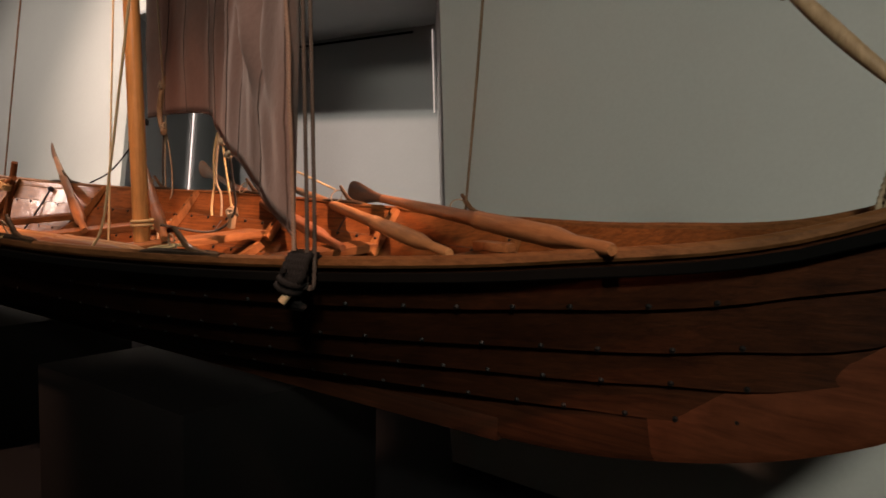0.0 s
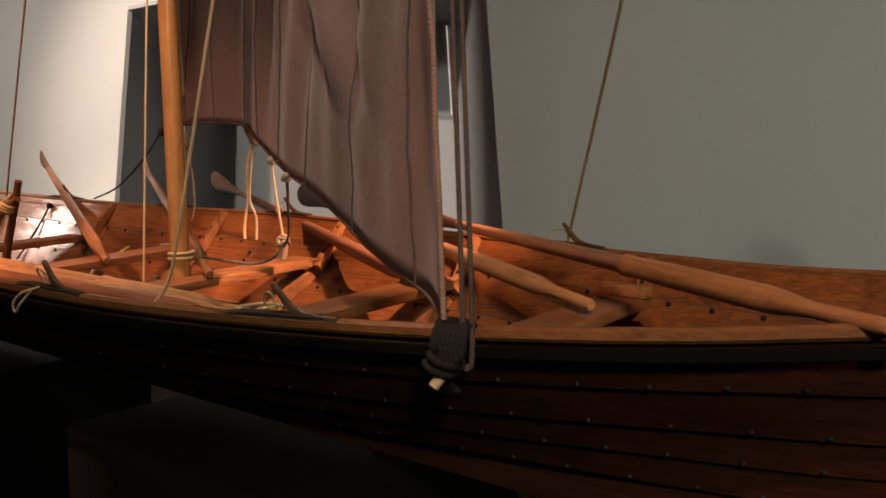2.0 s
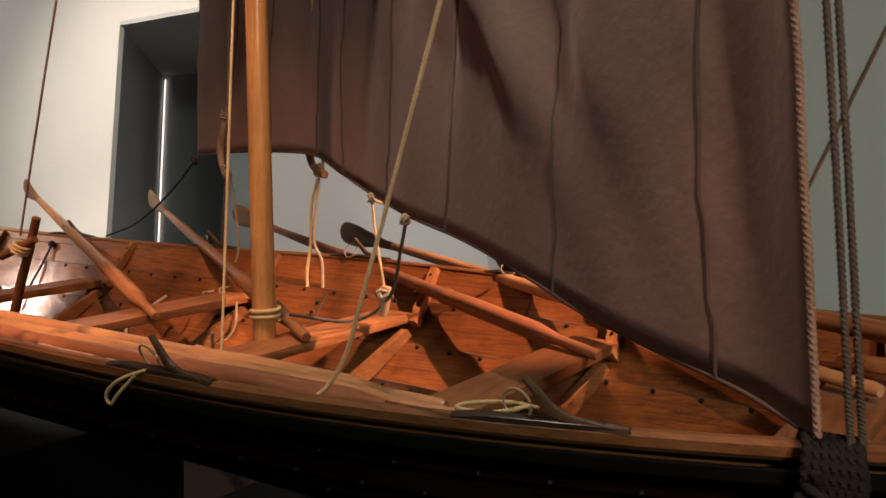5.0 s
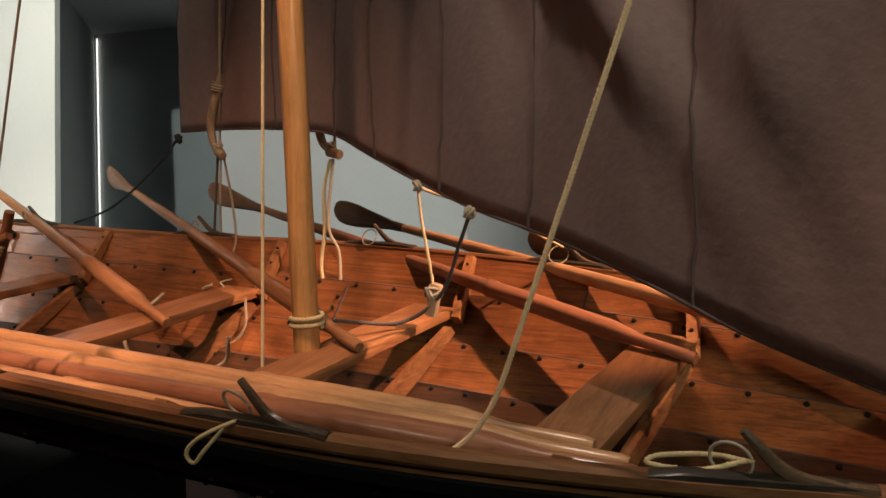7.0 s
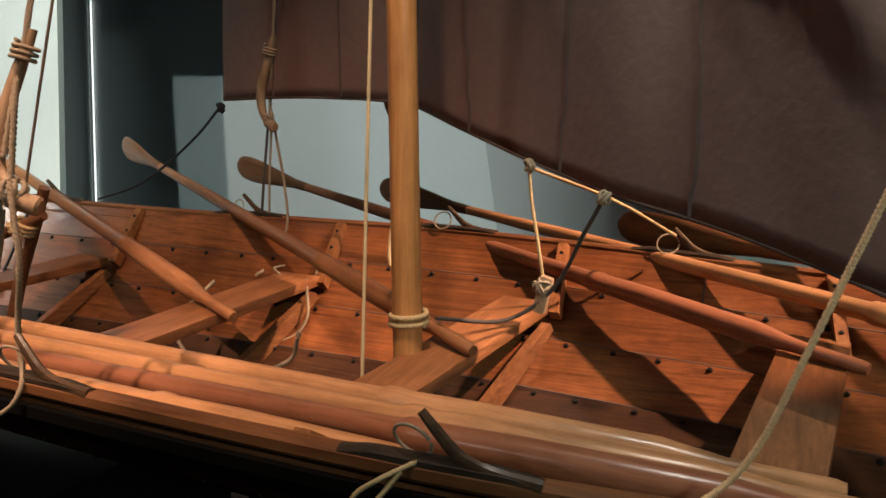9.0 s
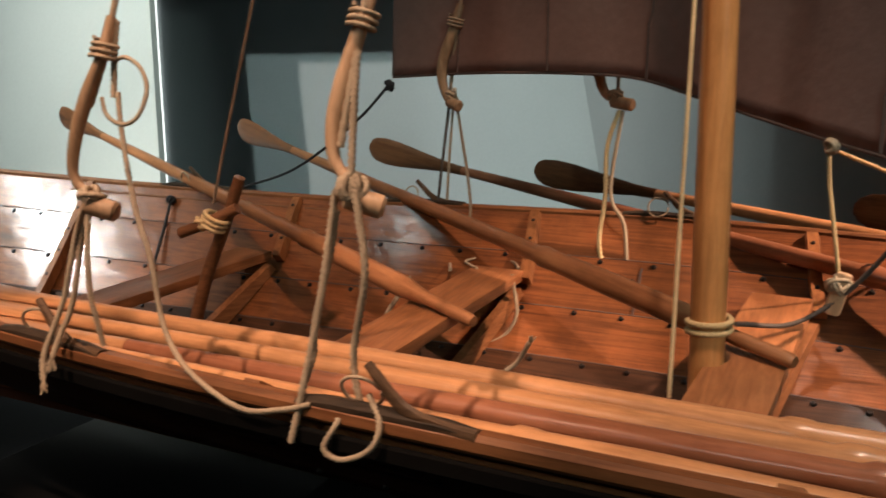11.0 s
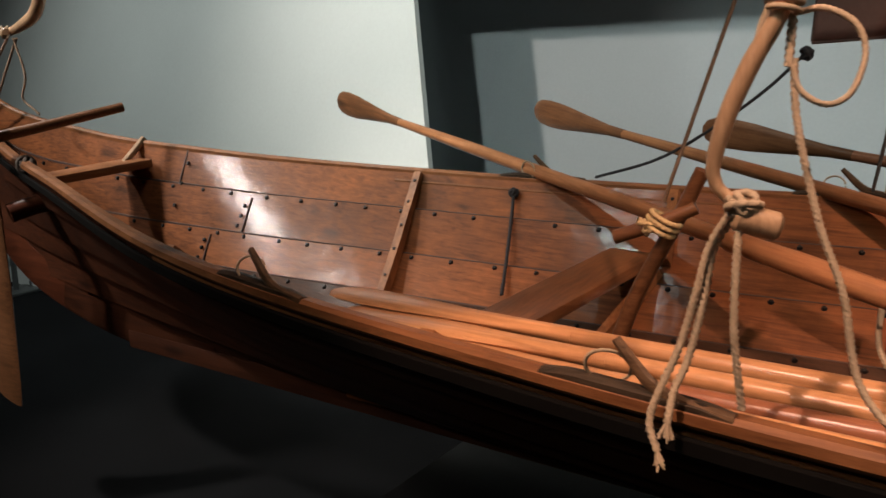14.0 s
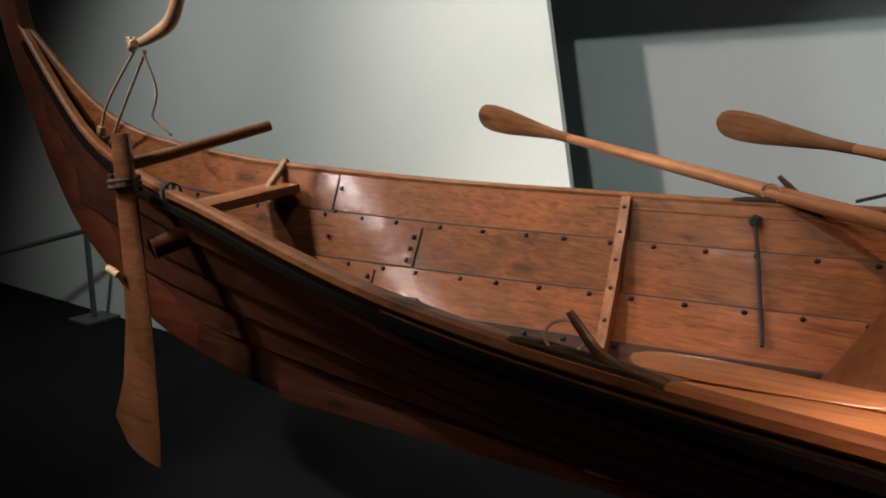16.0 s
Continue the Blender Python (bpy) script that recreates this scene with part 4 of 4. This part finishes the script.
# ---- rudder with tiller ----
rudder = thing("rudder", "brown wooden steering rudder hung at the quarter with a tiller", "rudder", at=(-3.58, -0.37, -0.025))
outline = [(1.56, -0.035, 0.045), (1.45, -0.04, 0.05), (1.38, -0.045, 0.05), (1.14, -0.06, 0.06), (0.95, -0.085, 0.06), (0.75, -0.14, 0.05), (0.60, -0.22, 0.035), (0.52, -0.16, 0.02)]
bm = bmesh.new()
rows = []
for z, a, b in outline:
    t = 0.024 if z > 1.2 else 0.016
    c, w = (a + b) / 2, (b - a) / 2
    rows.append([bm.verts.new((c + w * math.cos(math.tau * j / 12), t * math.sin(math.tau * j / 12), z - (0.05 * (math.cos(math.tau * j / 12) + 1) / 2 if z < 0.7 else 0))) for j in range(12)])
for r, s in zip(rows, rows[1:]):
    for j in range(12):
        bm.faces.new((r[j], r[(j + 1) % 12], s[(j + 1) % 12], s[j]))
bm.faces.new(rows[0][::-1])
bm.faces.new(rows[-1])
part("rudder_blade", bm, OARDARK, rudder)
bm = bmesh.new()
tube(bm, [Vector(p) for p in ((0.0, 0.0, 1.46), (0.06, 0.14, 1.49), (0.162, 0.454, 1.559))], lambda s: 0.021 - 0.003 * s, 12)
part("tiller", bm, OARDARK, rudder, "round tiller bar pointing inboard")
bm = bmesh.new()
tube(bm, [Vector((-0.10, -0.03, 1.135)), Vector((-0.035, -0.035, 1.12))], 0.012, 10)
part("peg", bm, PEG, rudder, "pale wooden peg")
bm = bmesh.new()
tube(bm, [Vector((0.06, 0.03, 1.20)), Vector((0.09, 0.12, 1.225)), Vector((0.12, 0.2, 1.23))], 0.035, 12)
part("boss", bm, REDPAINT, rudder, "red-brown rounded boss between rudder and hull")
bm = bmesh.new()
wrap_into(bm, (0.0, 0.0, 1.41), (0, 0, 1), 0.044, 0.007, 2.5, 0.018)
knot_into(bm, (0.10, 0.09, 1.37), 0.03, 0.008, 6)
part("lashing", bm, GREYROPE, rudder)

# ---- supports and barrier ----
for x, wide in ((-1.37, 0.90), (0.45, 1.0)):
    bm = bmesh.new()
    box_into(bm, (wide, 0.91, 0.60), pose(x, 0.0, 0.30), 0.008)
    tagged(part("display_plinth", bm, PLINTH), "matt black box plinth under the boat's keel", "plinth", "plinths")
barrier = thing("barrier_rail", "low grey metal barrier along the wall", "barrier", at=(-7.16, 1.38, 0))
bm = bmesh.new()
tube(bm, [Vector((0, 0, 0.02)), Vector((0.038, 0, 0.713))], 0.022, 12)
part("post", bm, STEEL, barrier)
bm = bmesh.new()
box_into(bm, (0.28, 0.28, 0.025), pose(0, 0, 0.0125), 0.005)
part("foot", bm, STEEL, barrier)
bm = bmesh.new()
tube(bm, [Vector((0.038, 0, 0.713)), Vector((-0.816, -0.280, 0.512)), Vector((-1.671, -0.560, 0.311))], 0.02, 12)
part("rail", bm, STEEL, barrier)

# ---- rivets along the laps, far side inside first ----
def rivet_mesh():
    bm = bmesh.new()
    bmesh.ops.create_cone(bm, cap_ends=True, segments=8, radius1=0.0085, radius2=0.005, depth=0.007)
    me = bpy.data.meshes.new("rivet")
    bm.to_mesh(me)
    bm.free()
    me.materials.append(IRON)
    return me


RIVET = rivet_mesh()


def rivet_pose(u, x, side, inside):
    p, n = at_x(u, x, side), outward_x(u, x, side)
    p = p - n * (THICK + 0.002) if inside else p + n * (THICK + 0.001)
    return Matrix.Translation(p) @ (-n if inside else n).to_track_quat("Z", "Y").to_matrix().to_4x4()


def butt_joint(x, k):
    """The upright seam where two lengths of a strake meet."""
    line = [at_x(LAPS[k] + 0.03 + (LAPS[k + 1] - LAPS[k] - 0.03) * i / 8, x, 1) for i in range(9)]
    line = [p - outward_x(LAPS[k] + 0.1, x, 1) * (THICK * (0.25 + 0.75 * i / 8)) for i, p in enumerate(line)]
    bm = bmesh.new()
    sweep(bm, line, lambda i, s: [(-0.0028, -0.0028), (0.0028, -0.0028), (0.0028, 0.0028), (-0.0028, 0.0028)])
    part("butt_joint", bm, SEAM, boat, "dark upright plank joint")


for x, k in ((-3.26, 4), (-2.91, 3), (-3.03, 2), (-0.23, 3), (0.62, 4), (1.97, 3)):
    butt_joint(x, k)
for x in (-2.31, -1.44, -0.585, 0.20, 0.935, 1.665):
    for u in (0.50, 0.62, 0.73, 0.84, 0.94) if x < -2 else (0.78, 0.86, 0.94):
        m = rivet_pose(u, x + 0.12 * (0.985 - u), 1, True)
        share = (u - 0.4) / 0.585 if x < -2 else (u - 0.70) / 0.285
        ob = new("rivet", RIVET)
        ob.parent = boat
        ob.matrix_basis = m @ Matrix.Translation((0, 0, 0.036 * (1 - 0.5 * share**3) - 0.001)) @ Matrix.Scale(0.85, 4)
rnd = random.Random(5)
for x, us in ((-3.24, (0.72, 0.83, 0.93)), (-2.93, (0.66, 0.71, 0.76)), (-3.05, (0.48, 0.53, 0.57)), (-0.25, (0.70, 0.75)), (1.95, (0.68, 0.74, 0.86, 0.93))):
    for u in us:
        ob = new("rivet", RIVET)
        ob.parent = boat
        ob.matrix_basis = rivet_pose(u, x, 1, True)
for side, inside, step in ((1, True, 0.135), (-1, False, 0.15)):
    for u in LAPS[1:5]:
        x = -4.1 if inside else -0.6
        while x < 2.6:
            ob = new("rivet", RIVET)
            ob.parent = boat
            ob.matrix_basis = rivet_pose(u + 0.012, x, side, inside)
            x += step * rnd.uniform(0.85, 1.15)
